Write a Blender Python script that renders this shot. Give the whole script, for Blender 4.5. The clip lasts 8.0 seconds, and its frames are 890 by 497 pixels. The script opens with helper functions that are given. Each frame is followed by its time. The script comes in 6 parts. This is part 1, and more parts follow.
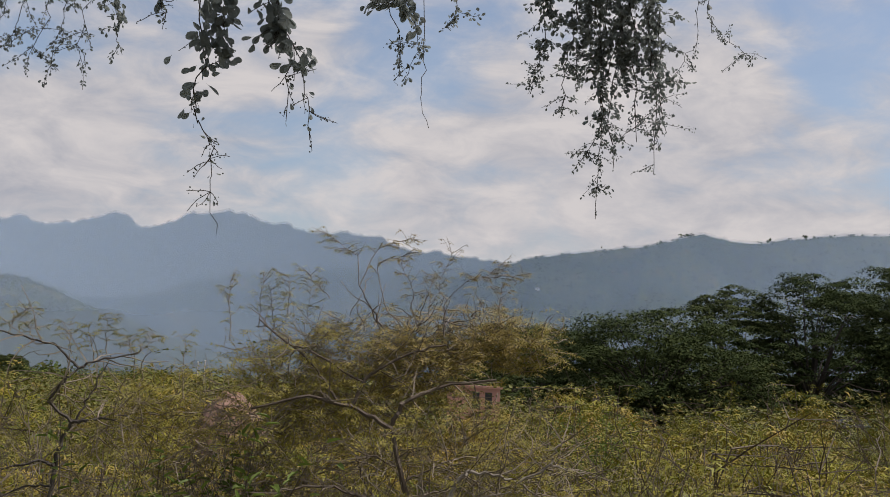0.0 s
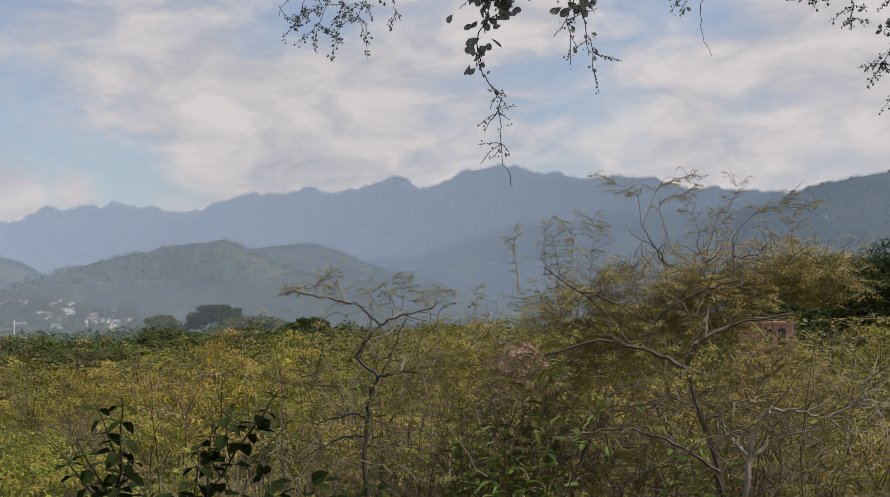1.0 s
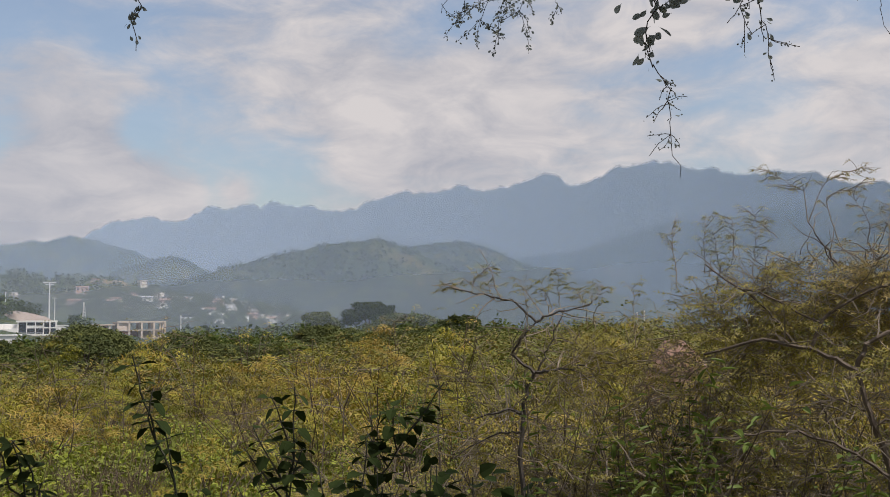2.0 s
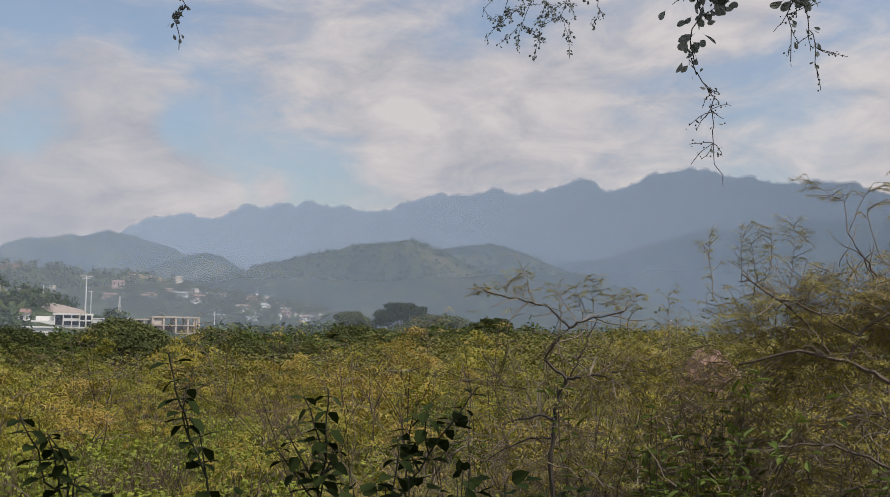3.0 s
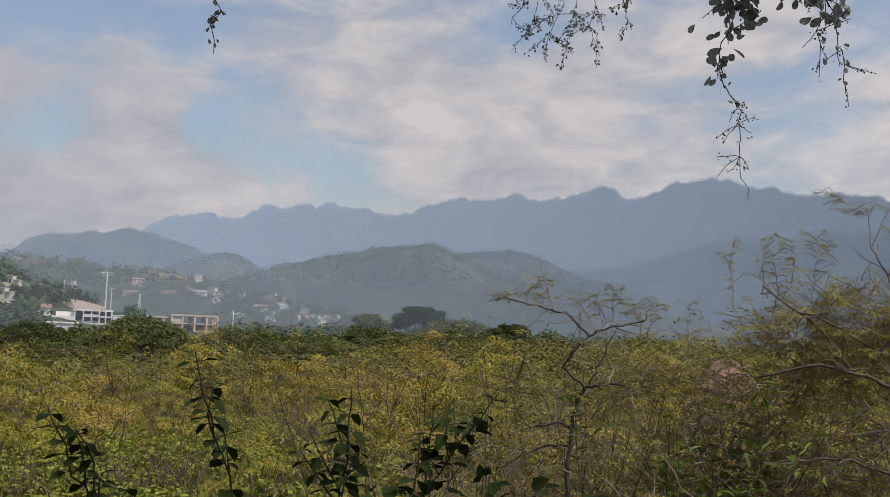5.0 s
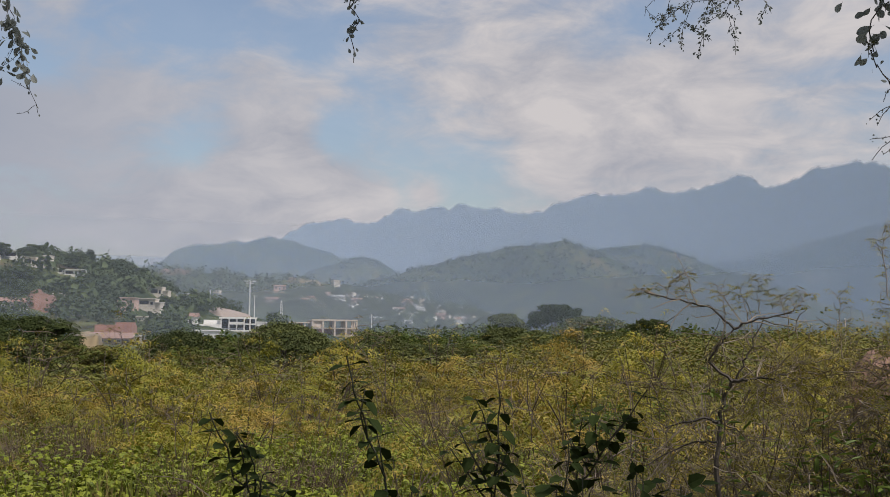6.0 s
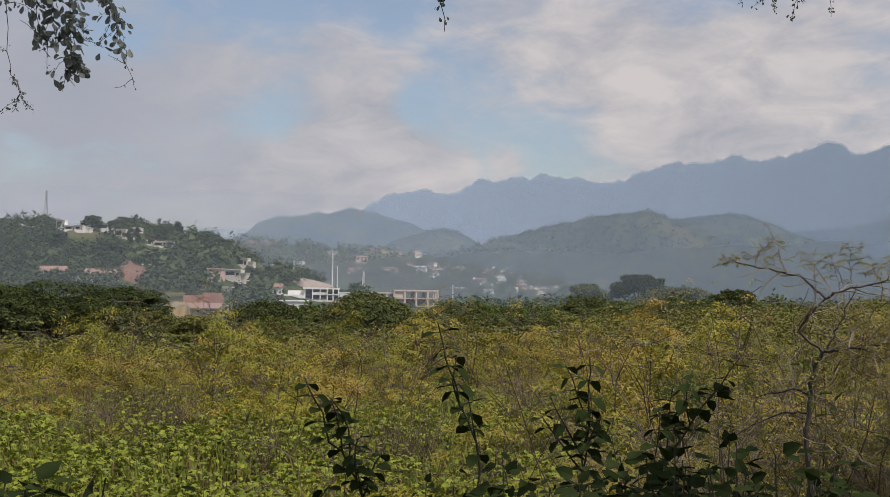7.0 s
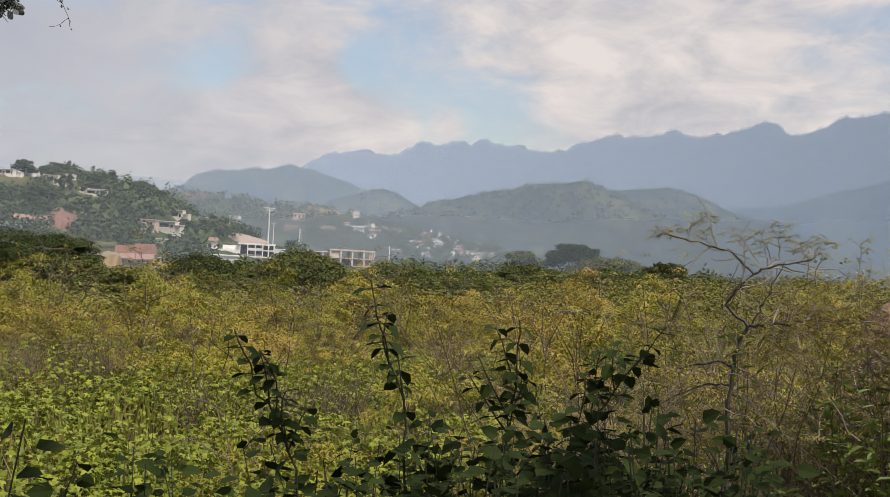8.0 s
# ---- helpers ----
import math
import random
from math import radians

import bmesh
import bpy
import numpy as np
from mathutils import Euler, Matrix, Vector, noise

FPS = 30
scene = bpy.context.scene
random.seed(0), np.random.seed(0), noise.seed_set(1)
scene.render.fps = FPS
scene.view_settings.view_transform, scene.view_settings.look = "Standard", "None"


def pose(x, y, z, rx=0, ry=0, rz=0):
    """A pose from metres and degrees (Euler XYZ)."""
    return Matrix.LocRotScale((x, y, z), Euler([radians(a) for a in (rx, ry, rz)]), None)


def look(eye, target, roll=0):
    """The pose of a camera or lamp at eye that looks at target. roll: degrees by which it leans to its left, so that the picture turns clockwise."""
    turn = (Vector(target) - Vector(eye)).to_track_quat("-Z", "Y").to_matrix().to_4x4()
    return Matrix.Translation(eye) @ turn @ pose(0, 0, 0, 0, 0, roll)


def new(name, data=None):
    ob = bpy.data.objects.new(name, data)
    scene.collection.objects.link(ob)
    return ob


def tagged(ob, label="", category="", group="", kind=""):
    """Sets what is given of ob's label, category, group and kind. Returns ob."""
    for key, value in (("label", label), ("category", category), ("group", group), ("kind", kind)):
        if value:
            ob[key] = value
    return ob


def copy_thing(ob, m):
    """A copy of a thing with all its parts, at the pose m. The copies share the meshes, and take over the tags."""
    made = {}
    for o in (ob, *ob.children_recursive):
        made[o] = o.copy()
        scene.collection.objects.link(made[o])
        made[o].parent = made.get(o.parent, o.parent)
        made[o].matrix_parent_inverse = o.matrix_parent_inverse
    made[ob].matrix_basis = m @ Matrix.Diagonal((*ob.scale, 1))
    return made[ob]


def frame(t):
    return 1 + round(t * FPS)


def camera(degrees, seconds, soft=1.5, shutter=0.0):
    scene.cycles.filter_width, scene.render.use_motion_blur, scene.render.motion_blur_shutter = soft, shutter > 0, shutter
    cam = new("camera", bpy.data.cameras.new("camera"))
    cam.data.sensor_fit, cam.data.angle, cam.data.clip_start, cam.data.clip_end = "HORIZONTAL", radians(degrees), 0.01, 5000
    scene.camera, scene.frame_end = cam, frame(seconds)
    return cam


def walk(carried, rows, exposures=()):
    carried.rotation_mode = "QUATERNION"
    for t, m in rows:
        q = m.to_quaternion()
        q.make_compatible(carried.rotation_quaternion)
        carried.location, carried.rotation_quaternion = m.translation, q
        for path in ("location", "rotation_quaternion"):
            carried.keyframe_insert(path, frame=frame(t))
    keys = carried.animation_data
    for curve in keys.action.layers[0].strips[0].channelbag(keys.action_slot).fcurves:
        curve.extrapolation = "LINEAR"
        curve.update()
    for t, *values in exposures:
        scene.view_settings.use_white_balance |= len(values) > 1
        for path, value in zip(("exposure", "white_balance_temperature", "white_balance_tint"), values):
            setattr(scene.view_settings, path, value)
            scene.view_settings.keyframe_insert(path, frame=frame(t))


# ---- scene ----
cam = camera(45.0, 8.0, soft=0.7)
PATH = [
    (0, (-0.000, -0.000, 2.601), (-0.002, 19.854, 5.016), 2.50),
    (0.5, (-0.016, -0.023, 2.597), (-1.855, 19.794, 4.577), 0.93),
    (1, (-0.043, -0.006, 2.593), (-5.073, 19.303, 3.941), -0.78),
    (1.5, (-0.065, 0.008, 2.590), (-6.989, 18.733, 3.789), -1.95),
    (1.7, (-0.070, -0.015, 2.583), (-7.358, 18.565, 3.875), -1.31),
    (3, (-0.087, -0.008, 2.588), (-8.343, 18.156, 3.965), 1.13),
    (3.5, (-0.085, -0.014, 2.592), (-8.444, 18.069, 4.358), 0.68),
    (4, (-0.090, -0.018, 2.590), (-8.590, 18.020, 4.137), 0.70),
    (4.2, (-0.093, -0.019, 2.593), (-8.684, 17.975, 4.143), 1.27),
    (5.3, (-0.089, -0.038, 2.589), (-8.607, 18.001, 4.027), 2.73),
    (5.5, (-0.092, -0.031, 2.589), (-8.593, 18.013, 4.055), 2.91),
    (6, (-0.108, -0.048, 2.589), (-10.859, 16.762, 3.954), 0.83),
    (6.5, (-0.124, -0.052, 2.586), (-11.888, 16.087, 3.667), 0.40),
    (7, (-0.118, -0.072, 2.582), (-12.115, 15.911, 3.377), 0.82),
    (7.5, (-0.122, -0.073, 2.572), (-12.212, 15.857, 2.769), 1.90),
    (8, (-0.112, -0.070, 2.573), (-11.148, 16.609, 2.714), 3.27),
]
EXPOSURES = [(0, 0.0, 6560, 13.5), (0.6, 0.01, 6560, 13.5), (1.5, 0.09, 6560, 13.5), (3.5, -0.04, 6520, 13.5), (5.5, -0.06, 6520, 13.5), (7.0, -0.04, 6600, 13.5), (7.5, 0.11, 6740, 13.5), (8.0, 0.29, 6850, 13.5)]
walk(cam, [(t, look(eye, target, roll)) for t, eye, target, roll in PATH], EXPOSURES)

SUN_AZIMUTH, SUN_HEIGHT = -93.0, 57.0


def bearing(azimuth, elevation=0.0, distance=1.0):
    """A point seen from the eye at so many degrees to the left of +y and above the horizon."""
    a, e = radians(azimuth), radians(elevation)
    return Vector((-math.sin(a) * math.cos(e), math.cos(a) * math.cos(e), math.sin(e))) * distance


# ---- sky and sun ----
world = bpy.data.worlds.new("sky")
scene.world = world
world.use_nodes = True
nt = world.node_tree
nt.nodes.clear()


def link_nodes(tree, kind, inputs=None, operation=""):
    """A node; inputs maps socket names or numbers to values or to output sockets."""
    node = tree.nodes.new(kind)
    if operation:
        node.operation = operation
    for key, value in (inputs or {}).items():
        if isinstance(value, bpy.types.NodeSocket):
            tree.links.new(value, node.inputs[key])
        else:
            node.inputs[key].default_value = value
    return node


def maths(tree, operation, a, b=0.0, clamp=False):
    node = link_nodes(tree, "ShaderNodeMath", {0: a, 1: b}, operation)
    node.use_clamp = clamp
    return node.outputs[0]


def ramp(tree, value, stops, interpolation="LINEAR"):
    node = link_nodes(tree, "ShaderNodeValToRGB", {0: value})
    node.color_ramp.interpolation = interpolation
    for n, (place, colour) in enumerate(stops):
        stop = node.color_ramp.elements[n] if n < 2 else node.color_ramp.elements.new(place)
        stop.position, stop.color = place, (*colour, 1) if len(colour) == 3 else colour
    return node.outputs[0]


def grey(v):
    return (v, v, v)


def mixed(tree, factor, a, b, blend="MIX"):
    node = tree.nodes.new("ShaderNodeMix")
    node.data_type, node.blend_type = "RGBA", blend
    for key, value in ((0, factor), (6, a), (7, b)):
        if isinstance(value, bpy.types.NodeSocket):
            tree.links.new(value, node.inputs[key])
        else:
            node.inputs[key].default_value = value
    return node.outputs[2]


sky = link_nodes(nt, "ShaderNodeTexSky")
sky.sky_type, sky.sun_disc = "NISHITA", False
sky.sun_elevation, sky.sun_rotation = radians(SUN_HEIGHT), radians(-SUN_AZIMUTH)
sky.air_density, sky.dust_density, sky.ozone_density = 1.2, 2.0, 2.0
where = link_nodes(nt, "ShaderNodeTexCoord").outputs["Generated"]
flat = link_nodes(nt, "ShaderNodeMapping", {"Vector": where, "Scale": (1.0, 1.0, 2.3), "Rotation": (0.0, 0.12, 0.0)}).outputs[0]
big = link_nodes(nt, "ShaderNodeTexNoise", {"Vector": flat, "Scale": 4.2, "Detail": 8.0, "Roughness": 0.58, "Distortion": 0.35})
fine = link_nodes(nt, "ShaderNodeTexNoise", {"Vector": flat, "Scale": 13.0, "Detail": 7.0, "Roughness": 0.6, "Distortion": 0.5})
cover = maths(nt, "ADD", maths(nt, "MULTIPLY", big.outputs[0], 0.75), maths(nt, "MULTIPLY", fine.outputs[0], 0.25))


def bank(azimuth, elevation, spread, amount):
    """A denser (or, with a negative amount, thinner) stretch of cloud about one bearing."""
    towards = link_nodes(nt, "ShaderNodeVectorMath", {0: where, 1: bearing(azimuth, elevation)}, operation="DISTANCE").outputs["Value"]
    near = maths(nt, "SUBTRACT", 1.0, maths(nt, "DIVIDE", towards, radians(spread)), clamp=True)
    return maths(nt, "MULTIPLY", maths(nt, "POWER", near, 1.5), amount)


CLOUD_BANKS = [(59, 9, 21, 0.12), (22, 10.5, 15, 0.18), (-14, 13, 13, 0.13), (30, 15, 7, 0.08), (36, 7.5, 6, 0.14), (26, 8.5, 5, 0.06), (12, 9.5, 5, 0.06), (-8, 9.5, 3.0, 0.14), (2, 10, 4, 0.06), (43, 6.0, 9, 0.20), (36.4, 6.5, 1.7, 0.2), (33.6, 6.8, 1.5, 0.2), (39.6, 5.8, 1.8, 0.2), (40.5, 7, 5, 0.16),
               (38.6, 10.0, 2.2, -0.30), (47, 15, 5, -0.20), (46, 8.4, 3, -0.18), (54, 13.5, 6, -0.12), (40, 14.5, 4, -0.10), (22, 15.8, 5, -0.10), (6, 12.5, 5, -0.10), (2, 17, 5, -0.16), (59, 7, 3, -0.08), (-20, 16, 6, -0.1)]
for entry in CLOUD_BANKS:
    cover = maths(nt, "ADD", cover, bank(*entry))
density = ramp(nt, cover, [(0.37, grey(0.18)), (0.60, grey(1.0))], "EASE")
shade = ramp(nt, maths(nt, "ADD", maths(nt, "MULTIPLY", fine.outputs[0], 0.6), maths(nt, "MULTIPLY", big.outputs[0], 0.4)), [(0.36, (3.1, 3.25, 3.65)), (0.60, (5.0, 4.85, 4.8))])
shade = mixed(nt, bank(35.5, 6.4, 5, 0.5), shade, (5.8, 5.6, 5.4, 1))
shade = mixed(nt, bank(56, 10, 27, 1.0), shade, (2.9, 3.2, 3.75, 1))
sky_colour = mixed(nt, density, sky.outputs[0], shade)
background = link_nodes(nt, "ShaderNodeBackground", {"Color": sky_colour, "Strength": 0.125})
out = link_nodes(nt, "ShaderNodeOutputWorld", {"Surface": background.outputs[0]})

sun = new("sun", bpy.data.lights.new("sun", "SUN"))
sun.data.energy, sun.data.angle, sun.data.color = 4.0, radians(0.6), (1.0, 0.95, 0.89)
sun.matrix_world = look(bearing(SUN_AZIMUTH, SUN_HEIGHT, 50), (0, 0, 0))


# ---- materials ----
def material(name):
    m = bpy.data.materials.new(name)
    m.use_nodes = True
    m.node_tree.nodes.clear()
    return m, m.node_tree


def finish(tree, shader):
    link_nodes(tree, "ShaderNodeOutputMaterial", {"Surface": shader})


def foliage(name, dark, light, dry=None, through_light=0.35, rough=0.55, spread=0.4, gloss=0.25, dryness=0.0):
    """Leaves: each leaf and each plant has its own tone, some light passes through."""
    m, tree = material(name)
    leaf = link_nodes(tree, "ShaderNodeNewGeometry").outputs["Random Per Island"]
    plant = link_nodes(tree, "ShaderNodeObjectInfo").outputs["Random"]
    position = link_nodes(tree, "ShaderNodeNewGeometry").outputs["Position"]
    patch = link_nodes(tree, "ShaderNodeTexNoise", {"Vector": position, "Scale": 0.45, "Detail": 3.0}).outputs[0]
    tone = maths(tree, "ADD", maths(tree, "MULTIPLY", leaf, spread), maths(tree, "MULTIPLY", plant, 1 - spread))
    colour = mixed(tree, tone, (*dark, 1), (*light, 1))
    if dry:
        some = ramp(tree, maths(tree, "ADD", maths(tree, "MULTIPLY", patch, 0.7), maths(tree, "MULTIPLY", maths(tree, "ADD", leaf, plant), 0.2)),
                    [(0.515 - dryness, grey(0)), (0.68 - dryness, grey(0.75))])
        colour = mixed(tree, some, colour, (*dry, 1))
    body = link_nodes(tree, "ShaderNodeBsdfPrincipled", {"Base Color": colour, "Roughness": rough, "Specular IOR Level": gloss})
    glow = link_nodes(tree, "ShaderNodeBsdfTranslucent", {0: colour})
    finish(tree, link_nodes(tree, "ShaderNodeMixShader", {0: through_light, 1: body.outputs[0], 2: glow.outputs[0]}).outputs[0])
    return m


def plain(name, colour, other=None, scale=6.0, rough=0.8, bump=0.2, metal=0.0, detail=6.0):
    """A solid surface whose tone varies in large stains and fine grain, with fine relief."""
    m, tree = material(name)
    place = link_nodes(tree, "ShaderNodeTexCoord").outputs["Object"]
    stain = link_nodes(tree, "ShaderNodeTexNoise", {"Vector": place, "Scale": scale * 0.2, "Detail": 4.0}).outputs[0]
    grain = link_nodes(tree, "ShaderNodeTexNoise", {"Vector": place, "Scale": scale * 3, "Detail": detail, "Roughness": 0.65}).outputs[0]
    tone = ramp(tree, maths(tree, "ADD", maths(tree, "MULTIPLY", stain, 0.6), maths(tree, "MULTIPLY", grain, 0.4)), [(0.35, grey(0)), (0.65, grey(1))])
    colour = mixed(tree, tone, (*colour, 1), (*(other or tuple(c * 0.75 for c in colour)), 1))
    relief = link_nodes(tree, "ShaderNodeBump", {"Strength": bump, "Distance": 0.05, "Height": grain}).outputs[0]
    finish(tree, link_nodes(tree, "ShaderNodeBsdfPrincipled", {"Base Color": colour, "Roughness": rough, "Metallic": metal, "Normal": relief}).outputs[0])
    return m


BARK = plain("grey_brown_bark", (0.13, 0.098, 0.07), (0.05, 0.038, 0.028), 20)
PALE_BARK = plain("pale_dead_wood", (0.30, 0.265, 0.21), (0.15, 0.125, 0.10), 20)
DARK_BARK = plain("dark_bark", (0.07, 0.055, 0.045), (0.035, 0.03, 0.025), 20)
SCRUB_LEAF = foliage("feathery_scrub_leaf", (0.07, 0.08, 0.008), (0.34, 0.315, 0.028), (0.30, 0.185, 0.045), 0.14, spread=0.35, dryness=-0.01)
FAR_SCRUB_LEAF = foliage("far_scrub_leaf", (0.075, 0.085, 0.016), (0.24, 0.23, 0.036), (0.26, 0.155, 0.05), 0.15, spread=0.45)
NEAR_LEAF = foliage("feathery_olive_leaf", (0.09, 0.085, 0.018), (0.355, 0.305, 0.053), (0.29, 0.205, 0.07), 0.25, spread=0.6, dryness=-0.03)
LIME_LEAF = foliage("lime_broad_leaf", (0.085, 0.115, 0.012), (0.25, 0.28, 0.028), None, 0.2, spread=0.9)
# Part of the overhead tree's shade is put into this leaf colour.
SHADE_DARK_LEAF = foliage("shade_dark_leaf", (0.013, 0.022, 0.007), (0.032, 0.046, 0.012), None, 0.12, 0.85, spread=0.8, gloss=0.06)
CROWN_LEAF = foliage("dark_tree_leaf", (0.022, 0.036, 0.014), (0.075, 0.09, 0.03), None, 0.12, 0.8, spread=0.6, gloss=0.04)
HILL_LEAF = foliage("hill_tree_leaf", (0.035, 0.052, 0.022), (0.085, 0.11, 0.045), None, 0.1, gloss=0.06)
# Leaf colour raised to pale blue-grey, the veil of sky glare put into it.
HANG_LEAF = foliage("glare_paled_leaf", (0.15, 0.175, 0.17), (0.26, 0.285, 0.26), None, 0.55, 0.4, spread=0.8)
MID_LEAF = foliage("mid_green_tree_leaf", (0.032, 0.046, 0.02), (0.125, 0.14, 0.05), None, 0.18, 0.8, spread=0.55, gloss=0.05)
EDGE_LEAF = foliage("olive_tree_leaf", (0.05, 0.075, 0.018), (0.13, 0.16, 0.035), (0.16, 0.12, 0.05), 0.25, gloss=0.06)
DRY_GRASS = foliage("dry_grass", (0.20, 0.16, 0.06), (0.30, 0.26, 0.09), None, 0.3)
GREEN_GRASS = foliage("green_grass", (0.14, 0.18, 0.03), (0.24, 0.26, 0.05), None, 0.3)
GREY_TWIG = plain("weathered_grey_twig", (0.27, 0.22, 0.165), (0.11, 0.09, 0.065), 15)
# The weed stems' colour also carries part of that shade.
WEED_STEM = plain("shade_dark_stem", (0.032, 0.036, 0.018), (0.022, 0.022, 0.012), 15)
DRY_TWIG = plain("dry_brown_twig", (0.14, 0.095, 0.06), (0.07, 0.05, 0.034), 15)


def ground_material():
    """Scrub earth near by, woods, meadows and bare red earth on the hills, bare rock on the peaks."""
    m, tree = material("ground_cover")
    place = link_nodes(tree, "ShaderNodeNewGeometry").outputs["Position"]
    near = link_nodes(tree, "ShaderNodeTexNoise", {"Vector": place, "Scale": 0.9, "Detail": 8.0, "Roughness": 0.65}).outputs[0]
    wide = link_nodes(tree, "ShaderNodeTexNoise", {"Vector": place, "Scale": 0.011, "Detail": 9.0, "Roughness": 0.62}).outputs[0]
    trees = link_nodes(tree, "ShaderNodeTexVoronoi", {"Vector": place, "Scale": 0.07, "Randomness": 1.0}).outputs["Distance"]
    cover = ramp(tree, wide, [(0.38, (0.030, 0.048, 0.020)), (0.50, (0.055, 0.078, 0.028)), (0.60, (0.12, 0.13, 0.05)), (0.72, (0.20, 0.14, 0.085))])
    # Each tree cell darkens from its middle out to its rim.
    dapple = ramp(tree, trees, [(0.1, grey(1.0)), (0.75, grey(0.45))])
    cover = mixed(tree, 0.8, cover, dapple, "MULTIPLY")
    soil = ramp(tree, near, [(0.35, (0.04, 0.03, 0.018)), (0.5, (0.08, 0.065, 0.028)), (0.68, (0.14, 0.11, 0.06))])
    far = link_nodes(tree, "ShaderNodeVectorMath", {0: place}, operation="LENGTH").outputs["Value"]
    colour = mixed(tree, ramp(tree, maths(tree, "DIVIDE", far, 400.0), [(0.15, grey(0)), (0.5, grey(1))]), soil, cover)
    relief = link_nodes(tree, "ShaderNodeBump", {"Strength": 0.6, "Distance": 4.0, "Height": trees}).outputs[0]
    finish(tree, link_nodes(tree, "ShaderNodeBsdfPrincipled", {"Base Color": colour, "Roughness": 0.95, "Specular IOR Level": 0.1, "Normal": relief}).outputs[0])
    return m


GROUND = ground_material()


def haze_sheet_material(name, alpha, top, colour, fade):
    """Stand-in for distance haze: a tinted sheet that lets most light through, scatters the rest, fades towards its
    top.
    """
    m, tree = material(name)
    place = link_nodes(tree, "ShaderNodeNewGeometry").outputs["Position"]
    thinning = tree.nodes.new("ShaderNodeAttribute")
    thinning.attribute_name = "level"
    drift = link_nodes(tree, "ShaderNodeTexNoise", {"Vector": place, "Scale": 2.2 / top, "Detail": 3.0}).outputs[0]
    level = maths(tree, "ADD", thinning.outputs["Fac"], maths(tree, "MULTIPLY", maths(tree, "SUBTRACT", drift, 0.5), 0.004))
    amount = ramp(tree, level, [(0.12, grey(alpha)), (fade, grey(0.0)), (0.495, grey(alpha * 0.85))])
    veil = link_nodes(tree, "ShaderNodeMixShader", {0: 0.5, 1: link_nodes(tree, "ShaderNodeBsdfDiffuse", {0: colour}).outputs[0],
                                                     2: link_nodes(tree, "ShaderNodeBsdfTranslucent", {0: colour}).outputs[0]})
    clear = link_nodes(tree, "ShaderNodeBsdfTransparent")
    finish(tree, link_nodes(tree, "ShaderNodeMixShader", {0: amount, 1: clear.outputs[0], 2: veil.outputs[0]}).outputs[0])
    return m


# ---- mesh tools ----
class Pile:
    """Gathers vertices and triangles."""

    def __init__(self):
        self.verts, self.faces, self.count = [], [], 0

    def add(self, verts, faces):
        verts, faces = np.asarray(verts, float).reshape(-1, 3), np.asarray(faces, int).reshape(-1, 3)
        self.verts.append(verts)
        self.faces.append(faces + self.count)
        self.count += len(verts)
        return self

    def box(self, low, high):
        (a, b, c), (d, e, f) = low, high
        v = [(a, b, c), (d, b, c), (d, e, c), (a, e, c), (a, b, f), (d, b, f), (d, e, f), (a, e, f)]
        q = [(0, 3, 2, 1), (4, 5, 6, 7), (0, 1, 5, 4), (1, 2, 6, 5), (2, 3, 7, 6), (3, 0, 4, 7)]
        return self.add(v, [t for w in q for t in ((w[0], w[1], w[2]), (w[0], w[2], w[3]))])

    def tube(self, path, radii, sides=5):
        path, radii = np.asarray(path, float), np.asarray(radii, float)
        along = np.gradient(path, axis=0)
        along /= np.linalg.norm(along, axis=1)[:, None] + 1e-9
        side = np.cross(along, (0.31, 0.17, 0.93) if abs(along[0, 2]) < 0.9 else (1, 0, 0))
        side /= np.linalg.norm(side, axis=1)[:, None] + 1e-9
        other = np.cross(along, side)
        turn = np.arange(sides) * 2 * np.pi / sides
        ring = side[:, None] * np.cos(turn)[:, None] + other[:, None] * np.sin(turn)[:, None]
        verts = (path[:, None] + ring * radii[:, None, None]).reshape(-1, 3)
        k, j = np.meshgrid(np.arange(len(path) - 1), np.arange(sides), indexing="ij")
        a, b = k * sides + j, k * sides + (j + 1) % sides
        c, d = a + sides, b + sides
        faces = [np.stack([a, b, d], -1).reshape(-1, 3), np.stack([a, d, c], -1).reshape(-1, 3)]
        if sides > 4:
            fan = np.array([(0, n + 1, n) for n in range(1, sides - 1)])
            faces += [fan, fan[:, ::-1] + (len(path) - 1) * sides]
        return self.add(verts, np.concatenate(faces))

    def leaves(self, template, places, along, up, sizes):
        """Copies of a leaf template, which lies along x with its face to z."""
        tv, tf = template
        places, along, up = (np.asarray(v, float).reshape(-1, 3) for v in (places, along, up))
        if not len(places):
            return self
        x = along / (np.linalg.norm(along, axis=1)[:, None] + 1e-9)
        y = np.cross(up, x)
        y /= np.linalg.norm(y, axis=1)[:, None] + 1e-9
        z = np.cross(x, y)
        sizes = np.broadcast_to(sizes, len(places))[:, None, None]
        v = places[:, None] + sizes * (tv[None, :, :1] * x[:, None] + tv[None, :, 1:2] * y[:, None] + tv[None, :, 2:] * z[:, None])
        f = tf[None] + (np.arange(len(places)) * len(tv))[:, None, None]
        return self.add(v, f)

    def mesh(self, name, mat, smooth=False):
        v = np.concatenate(self.verts) if self.verts else np.zeros((3, 3))
        f = np.concatenate(self.faces) if self.faces else np.array([[0, 1, 2]])
        me = bpy.data.meshes.new(name)
        me.vertices.add(len(v))
        me.vertices.foreach_set("co", v.ravel())
        me.loops.add(f.size)
        me.loops.foreach_set("vertex_index", f.ravel())
        me.polygons.add(len(f))
        me.polygons.foreach_set("loop_start", np.arange(0, f.size, 3))
        me.polygons.foreach_set("use_smooth", np.full(len(f), smooth))
        me.update(calc_edges=True)
